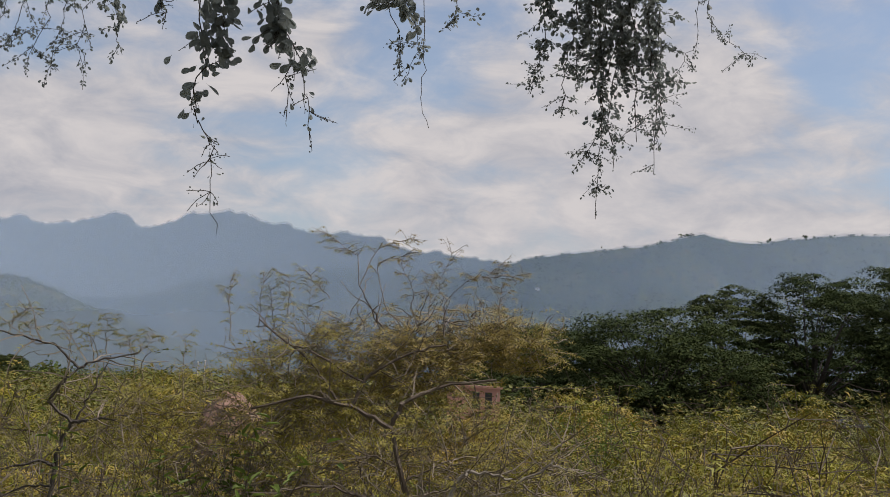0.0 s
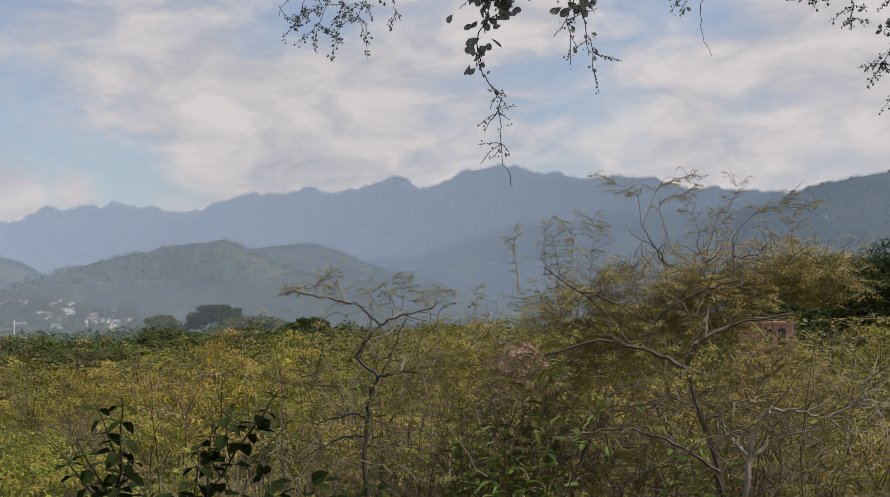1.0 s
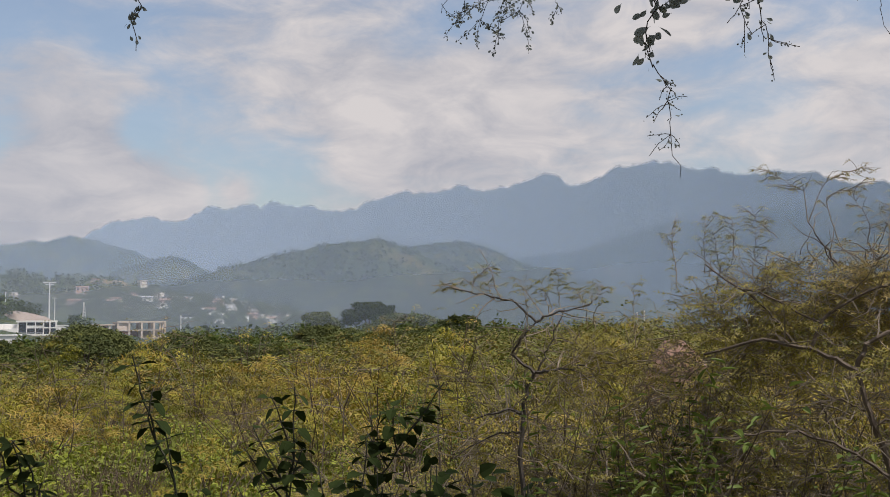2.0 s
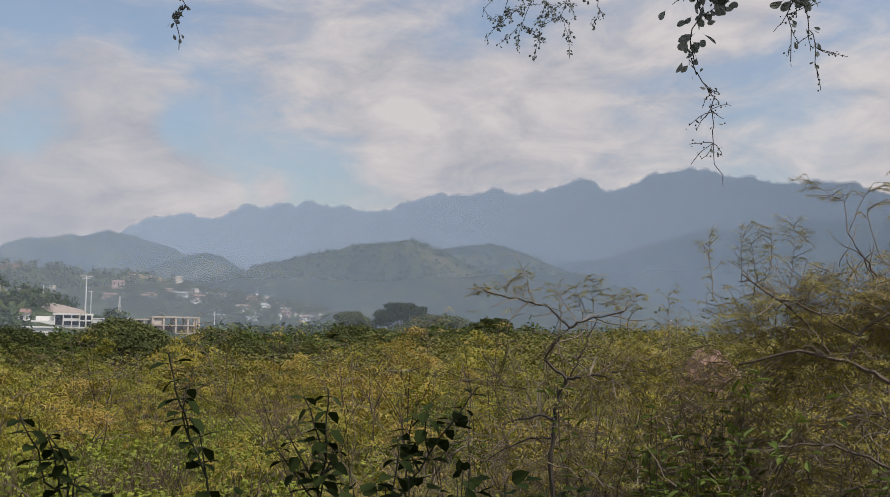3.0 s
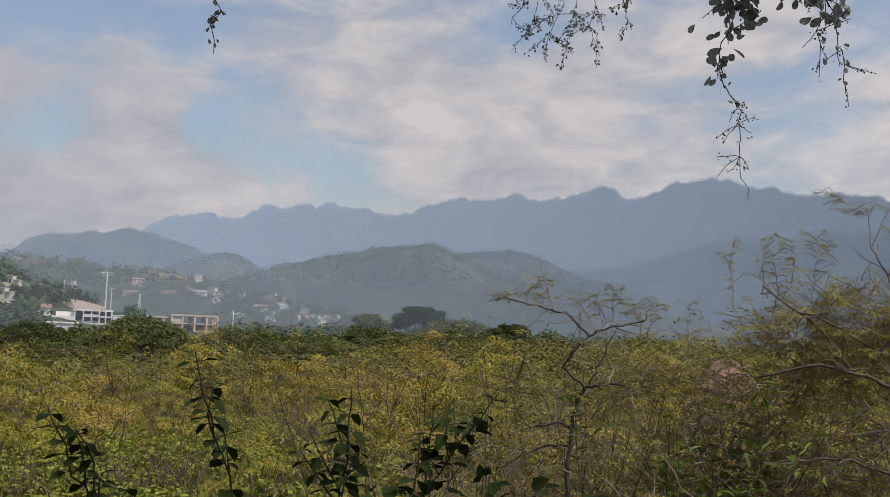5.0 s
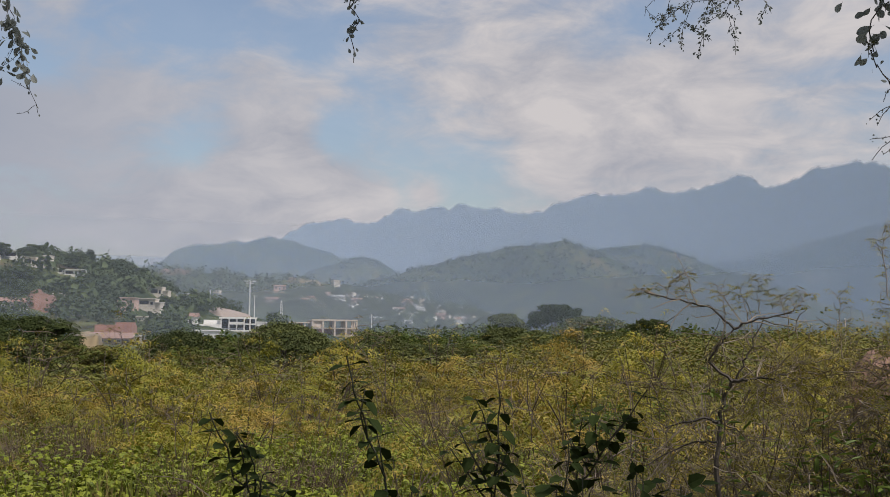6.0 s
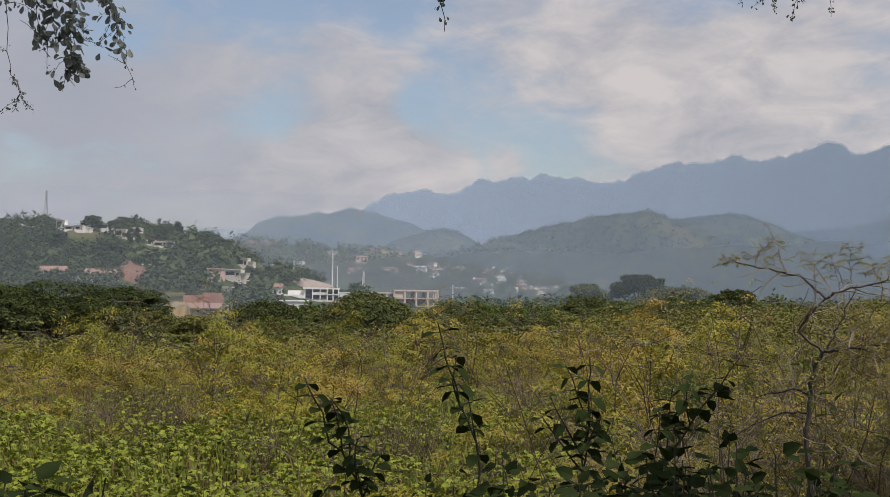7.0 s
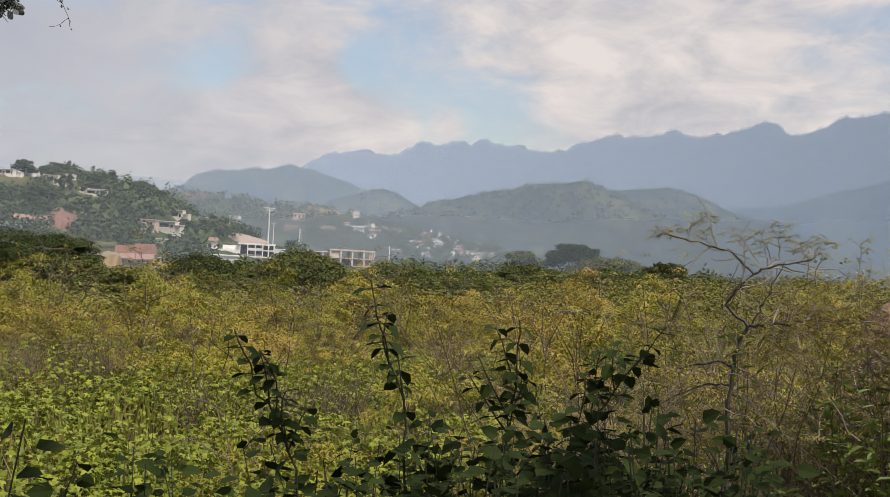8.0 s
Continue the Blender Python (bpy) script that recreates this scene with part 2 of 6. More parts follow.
        me.materials.append(mat)
        return me


def part(name, pile, mat, parent=None, label="", smooth=False):
    ob = new(name, pile.mesh(name, mat, smooth))
    ob.parent = parent
    return tagged(ob, label)


def thing(name, label, category, group="", at=(0, 0, 0), kind=""):
    ob = new(name)
    ob.location = at
    return tagged(ob, label, category, group, kind)


def feather(pairs=6, droop=0.15):
    """A pinnate leaf: thin pairs of leaflets along a bent midrib, 1 long."""
    v, f = [], []
    for n in range(pairs):
        s = 0.12 + 0.86 * n / (pairs - 1)
        long = 0.30 * math.sin(math.pi * (0.22 + 0.66 * n / (pairs - 1)))
        for side in (-1, 1):
            k = len(v)
            w = 0.30 / pairs
            z = -droop * s * s
            tip = (s + long * 0.45, side * long, z - 0.05)
            v += [(s - w, 0, z), (s + w, 0, z), tip, (s - w * 0.4 + long * 0.2, side * long * 0.62, z - 0.01)]
            f += [(k, k + 1, k + 2), (k, k + 2, k + 3)] if side > 0 else [(k + 1, k, k + 2), (k + 2, k, k + 3)]
    return np.array(v, float), np.array(f)


def blade(width=0.5, fold=0.12, curl=0.15, fullest=0.45):
    """An ovate leaf, folded along its midrib, 1 long."""
    a, b = fullest * 0.55, min(0.85, fullest * 1.6)
    v = [(0, 0, 0), (a, 0, -0.02), (b, 0, -curl * 0.5), (1, 0, -curl)]
    for side in (-1, 1):
        v += [(a, side * width * 0.46, fold), (b, side * width * 0.38, fold * 0.7 - curl * 0.5)]
    f = [(0, 4, 1), (1, 4, 5), (1, 5, 2), (2, 5, 3), (0, 1, 6), (1, 7, 6), (1, 2, 7), (2, 3, 7)]
    return np.array(v, float), np.array([(a_, c_, b_) for a_, b_, c_ in f])


def oval(width=0.52, fold=0.05, curl=0.1):
    """A blunt, smoothly rounded leaf on a short stalk, 1 long, broadest past its middle."""
    stations = [(0.12, 0.0), (0.30, 0.24), (0.52, 0.45), (0.74, 0.50), (0.92, 0.30), (1.0, 0.0)]
    v = [(0, -0.012, 0), (0, 0.012, 0), (0.12, -0.012, 0), (0.12, 0.012, 0)]
    f = [(0, 2, 1), (1, 2, 3)]
    base = len(v)
    for s, w in stations:
        v += [(s, 0, -curl * s * s), (s, w * width, fold * w * 2 - curl * s * s), (s, -w * width, fold * w * 2 - curl * s * s)]
    for k in range(len(stations) - 1):
        a, b = base + 3 * k, base + 3 * k + 3
        for side in (1, 2):
            quad = [(a, b, b + side), (a, b + side, a + side)]
            f += quad if side == 1 else [q[::-1] for q in quad]
    return np.array(v, float), np.array(f)


def lobed():
    """A broad three-lobed leaf, 1 long."""
    v = [(0, 0, 0), (0.18, 0.34, 0.06), (0.55, 0.55, -0.04), (0.52, 0.2, 0.05), (1, 0, -0.14), (0.52, -0.2, 0.05), (0.55, -0.55, -0.04), (0.18, -0.34, 0.06)]
    return np.array(v, float), np.array([(0, 3, 1), (1, 3, 2), (0, 5, 3), (3, 5, 4), (0, 7, 5), (7, 6, 5)])


FROND = feather(4, 0.35)
FEATHER_COARSE = (np.array([(0, 0, 0), (0.10, 0, 0), (0.34, 0.30, 0.0), (0.26, -0.30, 0.02), (0.36, 0, -0.03), (0.50, 0, -0.04), (0.72, 0.27, -0.06), (0.64, -0.27, -0.05), (0.78, -0.03, -0.08), (0.78, 0.05, -0.08), (1.08, 0.0, -0.14)]),
                  np.array([(0, 1, 2), (1, 0, 3), (4, 5, 6), (5, 4, 7), (8, 10, 9)]))
OVATE, NARROW, LOBED = blade(), blade(0.32), lobed()
BLOTCH = np.array([(0, 0, 0), (0.45, 0.40, 0.06), (1, 0, -0.12), (0.5, -0.40, 0.02)]), np.array([(0, 2, 1), (0, 3, 2)])
SLIVER = np.array([(0, 0, 0), (0.45, 0.14, 0.03), (1, 0, -0.08), (0.5, -0.14, 0.0)]), np.array([(0, 2, 1), (0, 3, 2)])


def wander(rng, start, way, length, steps, bend, lift=0.0):
    """A crooked line that keeps roughly to one way."""
    at, way = np.array(start, float), np.array(way, float) / np.linalg.norm(way)
    line = [at]
    for _ in range(steps):
        way = way + rng.normal(0, bend, 3) + (0, 0, lift)
        way /= np.linalg.norm(way)
        at = at + way * length / steps
        line.append(at)
    return np.array(line)


# ---- the land ----
def eased(x, a, b):
    s = np.clip((np.asarray(x, float) - a) / (b - a), 0, 1)
    return s * s * (3 - 2 * s)


def rough_line(azimuth, seed, fine):
    """A ragged line: sums of waves of odd lengths."""
    rng = np.random.default_rng(seed)
    total = 0
    for n in range(9):
        total = total + np.sin(azimuth * fine * 1.62**n + rng.uniform(0, 6.3)) * 0.73**n
    return total


# Each ridge: distance of its crest, where its slope begins, raggedness, and its height in degrees over the horizon by bearing.
RIDGES = [
    (4300, 2920, 0.11, [-40, -8, 1.4, 5.6, 9.3, 10.8, 13.4, 14.8, 15.9, 17.3, 18.6, 20.6, 22, 25.5, 27.3, 30.3, 31.8, 32.4, 33.3, 34.2, 35.3, 36.6, 39.6, 40.7, 42, 45.8, 52, 80],
     [5, 5.5, 6.8, 7.4, 7.7, 8.1, 7.9, 7.5, 7.1, 7.6, 7.1, 6.9, 7.1, 6.5, 6.0, 5.9, 6.2, 5.9, 6.0, 5.8, 5.9, 5.3, 5.0, 4.7, 3.9, 2.6, 1.8, 1.5]),
    (2880, 2310, 0.06, [-10, 0, 5, 11, 16, 20, 26, 32], [5.6, 5.6, 5.5, 5.0, 3.6, 3.0, 1.6, 0.0]),
    (2280, 1510, 0.05, [-60, -22, -19, -16.5, -14.5, -13.6, -12.8, -11, -8.9, -5.4, -3.6, -1, 4, 8, 12], [7.0, 7.9, 7.9, 7.6, 7.7, 8.0, 7.8, 7.5, 7.1, 6.7, 6.3, 5.4, 3.5, 2, 0.3]),
    (2270, 1960, 0.06, [34, 37, 39.6, 40.8, 42, 43.1, 45.2, 46, 46.7, 47.4, 49.5, 56], [1.6, 2.8, 3.9, 4.2, 4.3, 3.9, 3.9, 3.8, 3.5, 2.9, 2.0, 0.5]),
    (1930, 1510, 0.05, [10, 14, 18, 20.4, 22.2, 23.9, 27, 32], [0.3, 1.5, 2.9, 3.8, 4.2, 4.0, 3.2, 1.0]),
    (1700, 1500, 0.04, [33, 35, 36.2, 37.1, 38.3, 39.5, 42, 45], [1.5, 2.6, 3.15, 3.35, 3.05, 2.65, 1.6, 0.6]),
    (1480, 930, 0.05, [17, 21.2, 24.2, 25.7, 26.3, 28.7, 31.4, 33.2, 34.9, 38, 42, 47], [0.0, 2.3, 3.65, 4.1, 4.3, 4.1, 3.5, 3.0, 2.5, 1.7, 0.9, 0.0]),
    (900, 570, 0.05, [26, 30.4, 34.9, 38.8, 43, 47.2, 50, 56], [-0.4, 0.3, 1.2, 1.9, 2.2, 2.5, 2.5, 1.5]),
    (540, 190, 0.03, [38, 42.4, 44.8, 46, 47.5, 48.8, 50.7, 53, 57, 60, 66, 90], [-0.9, 0.0, 0.6, 1.0, 1.5, 2.1, 2.55, 2.85, 2.9, 2.9, 2.7, 1.5]),
]


def land(x, y):
    """Height of the ground."""
    x, y = np.asarray(x, float), np.asarray(y, float)
    r, azimuth = np.hypot(x, y), np.degrees(np.arctan2(-x, y))
    z = 1.0 * (1 - eased(r, 1.6, 4.5)) - 1.9 * eased(azimuth, 18, 50) * (1 - eased(azimuth, 100, 150)) * eased(r, 10, 80)
    z = z - 4.6 * eased(r, 130, 420)
    for n, (crest, foot, ragged, bearings, degrees) in enumerate(RIDGES):
        top = np.interp(azimuth, bearings, degrees, left=-2, right=-2) + ragged * rough_line(azimuth, n, 0.9)
        top = np.clip(np.tan(np.radians(top)) * crest + 2.6 + 7, 0, None)
        rise = np.where(r < crest, np.clip((r - foot) / (crest - foot), 0, 1) ** 1.15, np.clip(1 - (r - crest) / (0.2 * crest), 0, 1) ** 1.5)
        spurs = 0.07 * rough_line(azimuth + 2.5 * r / crest, n + 20, 0.8) * 4 * rise * np.clip(1 - rise, 0, 1)
        z = np.maximum(z, -6.5 + top * rise * (1 + spurs))
    return z


def build_ground():
    bearings = np.concatenate([np.arange(-180, -32, 4), np.arange(-32, 68, 0.18), np.arange(68, 180, 4)])
    rings = np.concatenate([np.linspace(0.02, 12, 16), np.geomspace(13, 4800, 135), [ridge[0] for ridge in RIDGES], [ridge[0] * 1.004 for ridge in RIDGES]])
    rings.sort()
    a, r = np.meshgrid(np.radians(bearings), rings)
    x, y = -np.sin(a) * r, np.cos(a) * r
    z = land(x, y)
    small = 0.06 * np.sin(x * 1.7 + 1.3 * np.sin(y * 0.9)) * np.sin(y * 1.4) * (r < 60)
    pile, cols = Pile(), len(bearings)
    k, j = np.meshgrid(np.arange(len(rings) - 1), np.arange(cols), indexing="ij")
    p, q = k * cols + j, k * cols + (j + 1) % cols
    faces = np.concatenate([np.stack([p, p + cols, q + cols], -1).reshape(-1, 3), np.stack([p, q + cols, q], -1).reshape(-1, 3)])
    pile.add(np.stack([x, y, z + small], -1), faces[:, ::-1])
    pile.add([(0, 0, 1.0), (-0.03, -0.03, 1.0), (0.03, -0.03, 1.0), (0, 0.04, 1.0)], [(0, 1, 2), (0, 2, 3), (0, 3, 1)])
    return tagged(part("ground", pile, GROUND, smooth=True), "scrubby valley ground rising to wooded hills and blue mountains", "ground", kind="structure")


build_ground()


def haze_sheet(distance, alpha, least, colour, fade=0.51):
    """An added sheet standing in for haze: it follows the slopes behind it and fades out past their crests."""
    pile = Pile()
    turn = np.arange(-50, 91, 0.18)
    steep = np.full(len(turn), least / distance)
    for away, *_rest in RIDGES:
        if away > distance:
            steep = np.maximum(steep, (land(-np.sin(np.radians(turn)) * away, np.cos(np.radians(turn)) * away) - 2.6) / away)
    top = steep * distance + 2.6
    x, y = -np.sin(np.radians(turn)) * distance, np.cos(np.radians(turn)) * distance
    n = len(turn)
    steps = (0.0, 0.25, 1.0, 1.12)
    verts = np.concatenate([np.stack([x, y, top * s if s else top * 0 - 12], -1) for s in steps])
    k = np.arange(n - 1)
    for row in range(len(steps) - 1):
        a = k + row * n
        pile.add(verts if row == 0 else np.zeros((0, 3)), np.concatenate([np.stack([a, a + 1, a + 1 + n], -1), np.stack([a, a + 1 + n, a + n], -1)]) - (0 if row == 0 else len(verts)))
    sheet = part("mist", pile, haze_sheet_material("haze_sheet_tint", alpha, least * 4, (*colour, 1), fade), smooth=True)
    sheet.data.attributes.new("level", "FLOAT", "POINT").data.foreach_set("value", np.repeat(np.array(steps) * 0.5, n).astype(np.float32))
    tagged(sheet, "see-through blue-white sheet standing in for distance haze", "mist", kind="stuff")


# Blue tints that put the haze of distance into the sheets.
NEAR_HAZE, FAR_HAZE = (0.62, 0.72, 0.88), (0.50, 0.66, 0.95)
for entry in [(182, 0.17, 16, NEAR_HAZE), (555, 0.32, 30, NEAR_HAZE), (912, 0.20, 50, FAR_HAZE), (1498, 0.22, 80, FAR_HAZE), (1945, 0.26, 90, FAR_HAZE),
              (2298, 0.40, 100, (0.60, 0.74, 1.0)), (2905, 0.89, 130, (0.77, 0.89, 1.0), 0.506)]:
    haze_sheet(*entry)


# ---- plants ----
def scatter_leaves(rng, line, count, start=0.3):
    """Places and outward ways of leaves along a crooked line."""
    s = rng.uniform(start, 1.0, count) * (len(line) - 1)
    k = np.minimum(s.astype(int), len(line) - 2)
    places = line[k] + (line[k + 1] - line[k]) * (s - k)[:, None]
    along = line[k + 1] - line[k]
    along /= np.linalg.norm(along, axis=1)[:, None] + 1e-9
    out = along * 0.5 + rng.normal(0, 1, (count, 3)) * (0.8, 0.8, 0.25)
    return places, out


def spray(rng, green, template, tips, outward, fronds, length, tilt=0.75, droop=0.3):
    """Fans of fronds about twig tips: each fan spreads nearly level, leaning outwards and drooping."""
    n = len(tips)
    tips, outward = np.repeat(tips, fronds, 0), np.repeat(outward, fronds, 0)
    heading = np.arctan2(outward[:, 1], outward[:, 0]) + np.tile(np.linspace(-1.9, 1.9, fronds), n) + rng.normal(0, 0.3, n * fronds)
    way = np.stack([np.cos(heading), np.sin(heading), rng.normal(-droop, 0.22, n * fronds)], -1)
    up = np.repeat(rng.normal(0, 0.30, (n, 3)), fronds, 0) + outward * tilt + rng.normal(0, 0.25, (n * fronds, 3)) + (0, 0, 0.8)
    green.leaves(template, tips, way, up, rng.uniform(0.65, 1.2, n * fronds) * length)


def shrub(label, seed, height, spread, layers, sprays, group):
    """A dense field shrub: crooked stems, and tiers of level, feathery sprays over a shaded inside."""
    rng = np.random.default_rng(seed)
    bush = thing("scrub_bush", label, "bush", group)
    wood, green = Pile(), Pile()
    for _ in range(6):
        turn, lean = rng.uniform(0, 2 * np.pi), rng.uniform(0.1, 0.9) * spread
        line = wander(rng, rng.normal(0, 0.12, 3) * (1, 1, 0), (np.cos(turn) * lean, np.sin(turn) * lean, 1.0), height * rng.uniform(0.75, 1.1), 5, 0.15)
        wood.tube(line, np.linspace(0.016, 0.006, 6), 3)
        for _ in range(3):
            k = rng.integers(2, 6)
            away = np.array([line[k][0], line[k][1], 0]) * 0.8 + rng.normal(0, 0.6, 3)
            away[2] = rng.uniform(0.0, 0.6)
            wood.tube(wander(rng, line[k], away, rng.uniform(0.35, 0.8) * spread, 3, 0.2), np.linspace(0.008, 0.003, 4), 3)
    for _ in range(layers):
        turn, out_to = rng.uniform(0, 6.3), np.sqrt(rng.uniform(0, 1)) * 0.8 * spread
        level = height * (1.0 - 0.55 * (out_to / spread) ** 2) * rng.uniform(0.35, 1.0)
        centre = np.array([np.cos(turn) * out_to, np.sin(turn) * out_to, level])
        wide = rng.uniform(0.22, 0.42) * spread**0.5
        a, r = rng.uniform(0, 6.3, sprays), np.sqrt(rng.uniform(0, 1, sprays)) * wide
        tips = centre + np.stack([np.cos(a) * r, np.sin(a) * r, -0.35 * r**2 / wide + rng.normal(0, 0.03, sprays)], -1)
        outward = tips - centre + np.array([np.cos(turn), np.sin(turn), 0]) * 0.15
        outward /= np.linalg.norm(outward, axis=1)[:, None] + 0.02
        spray(rng, green, FEATHER_COARSE, tips, outward, 4, 0.22)
    for _ in range(4):
        turn, lean = rng.uniform(0, 6.3), rng.uniform(0.1, 0.6) * spread
        shoot = wander(rng, (np.cos(turn) * lean, np.sin(turn) * lean, height * 0.75), (np.cos(turn) * 0.4, np.sin(turn) * 0.4, 1), height * rng.uniform(0.25, 0.5), 3, 0.15)
        wood.tube(shoot, [0.006, 0.005, 0.003, 0.002], 3)
        spray(rng, green, FEATHER_COARSE, shoot[1:], (shoot[1:] - shoot[:-1]) * 3, 3, 0.18)
    part("wood", wood, BARK, bush)
    part("foliage", green, SCRUB_LEAF, bush)
    return bush


def grounded(azimuth, distance):
    x, y = -math.sin(radians(azimuth)) * distance, math.cos(radians(azimuth)) * distance
    return x, y, float(land(x, y))


FIELD = [shrub(label, 40 + n, h, s, layers, k, "bushes of the scrub field")
         for n, (label, h, s, layers, k) in enumerate([
             ("yellow-green feathery thorn bush growing in the dry field", 1.5, 1.1, 20, 7),
             ("olive feathery thorn bush with grey stems in the field", 1.7, 0.9, 18, 7),
             ("low spreading yellow-green scrub bush in the dry field", 1.2, 1.4, 22, 8),
             ("rust-tinged feathery scrub bush growing in the dry field", 1.45, 1.2, 20, 7),
             ("straggling olive scrub bush with grey twigs showing", 1.65, 1.0, 15, 7)])]


def plant_field():
    rng = np.random.default_rng(5)
    taken = []
    distance = 9.5
    used = set()
    tries = 0
    while len(taken) < 270 and tries < 9000:
        tries += 1
        azimuth = rng.uniform(-27, 63)
        distance = np.sqrt(rng.uniform(9.0**2, 38.0**2))
        x, y, z = grounded(azimuth, distance)
        if distance < 16 and azimuth > 30 and rng.uniform() < 0.93:
            continue
        if any((x - a) ** 2 + (y - b) ** 2 < 1.25**2 for a, b in taken):
            continue
        taken.append((x, y))
        n = int(rng.integers(len(FIELD)))
        size = rng.choice([rng.uniform(0.5, 0.85), rng.uniform(0.9, 1.35)], p=[0.55, 0.45]) * (0.85 if azimuth > 30 else 1.0 if azimuth > 0 else 1.15)
        if -4.5 < azimuth < 0.5 or 9.3 < azimuth < 12.8:
            size = min(size, 1.1)
        m = pose(x, y, z - 0.03, 0, 0, rng.uniform(0, 360))
        if n not in used:
            used.add(n)
            FIELD[n].matrix_basis = m
            FIELD[n].scale = (size,) * 3
        else:
            bush = copy_thing(FIELD[n], m)
            bush.scale = (size,) * 3


plant_field()
# A few tall bushes that stand out of the field
for n, (azimuth, distance, size) in enumerate([(49.4, 24, 1.3), (48.0, 25.5, 1.15), (53.6, 26, 1.2), (45.4, 31, 1.35), (54.5, 30, 1.35), (38.2, 33, 1.4), (33.0, 36, 1.45), (29.6, 30, 1.25), (25.8, 34, 1.4), (22.6, 26, 1.35), (19.5, 22, 1.3),
                                               (57.5, 27, 1.3), (42.3, 36, 1.4), (35.5, 27, 1.2), (-9, 30, 1.45), (-14, 33, 1.6), (-18.5, 31, 1.5), (-23, 28, 1.4), (3.5, 32, 1.4), (-1.4, 38, 1.0), (-3.0, 37, 1.0), (-2.2, 33, 0.95), (-3.8, 35, 1.0), (-0.6, 35, 0.95), (13.5, 30, 1.4)]):
    bush = copy_thing(FIELD[(1, 4, 0, 3)[n % 4]], pose(*grounded(azimuth, distance), 0, 0, 71 * n))
    bush.scale = (size, size, size * 1.15)


def field_end(azimuth):
    """How far the open scrub reaches before the belt of trees begins."""
    return float(np.interp(azimuth, [14, 21, 25, 31, 64], [135, 120, 92, 74, 70]))


def far_scrub():
    """The scrub past the near field, too dense to count: low mounds of level sprays."""
    rng = np.random.default_rng(8)
    pile = Pile()
    made = 0
    while made < 2300:
        azimuth, distance = rng.uniform(-28, 64), np.sqrt(rng.uniform(36**2, 135**2))
        if distance > field_end(azimuth):
            continue
        made += 1
        x, y, z = grounded(azimuth, distance)
        n = 150 if distance < 60 else 75
        size = rng.uniform(0.8, 1.5) * (1.45 if rng.uniform() < 0.12 else 1.0)
        height = size * rng.uniform(0.8, 1.5) * (1.2 if azimuth < -6 else 1.3 if azimuth < 16 else 1.0 if azimuth < 26 else 0.85) * (0.85 if -4.8 < azimuth < 0.5 and distance < 48 else 1.0)
        turn, out, up = rng.uniform(0, 6.3, n), rng.uniform(0.75, 1.05, n) * size, rng.uniform(0.1, 1, n)
        out = out * np.sqrt(np.clip(1.04 - up**2, 0.03, 1)) * (1 + 0.25 * np.sin(3 * turn + x))
        offset = np.stack([np.cos(turn) * out, np.sin(turn) * out, np.round(up * 5) / 5 * height + rng.normal(0, 0.05, n)], -1)
        way = rng.normal(0, 1, (n, 3)) * (1, 1, 0.2) + offset * (0.4, 0.4, 0)
        pile.leaves(BLOTCH, offset + (x, y, z), way, offset * (0.5, 0.5, 0) / size + rng.normal(0, 0.3, (n, 3)) + (0, 0, 0.9), rng.uniform(0.10, 0.22, n) * (1 if distance < 60 else 1.35))
    tagged(part("far_scrub", pile, FAR_SCRUB_LEAF), "dense yellow-green and rust thorn scrub covering the flat field", "scrub", kind="stuff")


far_scrub()


def crown_tree(name, label, at, height, radius, seed, clumps=60, leaf=0.5, trunk=0.3, flat=0.45, low=0.35, mat=None, per=70):
    """A tree: forked trunk, limbs to each clump, and a crown of many leaf sprays with gaps."""
    rng = np.random.default_rng(seed)
    tree = thing(name, label, "tree", at=at)
    wood, green = Pile(), Pile()
    fork = height * low
    wood.tube(wander(rng, (0, 0, -0.3), (0.05, 0.03, 1), fork + 0.3, 5, 0.06), np.linspace(trunk, trunk * 0.7, 6), 8)
    for _ in range(clumps):
        turn, out = rng.uniform(0, 2 * np.pi), np.sqrt(rng.uniform(0.02, 1)) * radius
        dome = np.sqrt(max(0.0, 1 - (out / radius) ** 2))
        top = fork + (height - fork) * (0.42 + 0.58 * dome)
        z = top - abs(rng.normal(0, 0.16)) * (height - fork) - 0.15 * (height - fork) * rng.uniform(0, 1) * (1 - dome)
        centre = np.array([np.cos(turn) * out, np.sin(turn) * out, z])
        start = np.array([0, 0, fork * rng.uniform(0.8, 1.05)])
        mid = (start + centre) / 2 + (0, 0, -0.05 * height) + rng.normal(0, 0.04 * radius, 3)
        if _ % 5 == 0:
            wood.tube([start, (start + mid) / 2, mid, (mid + centre) / 2 + (0, 0, 0.02 * height), centre],
                      np.array([1, 0.75, 0.5, 0.32, 0.12]) * trunk * 0.38, 5)
        size = radius * rng.uniform(0.14, 0.27)
        p = rng.normal(0, 1, (per, 3))
        p /= np.linalg.norm(p, axis=1)[:, None]
        p *= (rng.uniform(0.35, 1, (per, 1)) ** 0.6) * size
        p[:, 2] = p[:, 2] * flat + 0.12 * size
        way = rng.normal(0, 1, (per, 3)) * (1, 1, 0.5) - p / size * (0, 0, 0.6)
        green.leaves(BLOTCH, centre + p, way, p / size + rng.normal(0, 0.35, (per, 3)) + (0, 0, 0.5), rng.uniform(0.6, 1.2, per) * leaf)
    part("trunk", wood, DARK_BARK, tree)
    part("crown", green, mat or CROWN_LEAF, tree)
    return tree


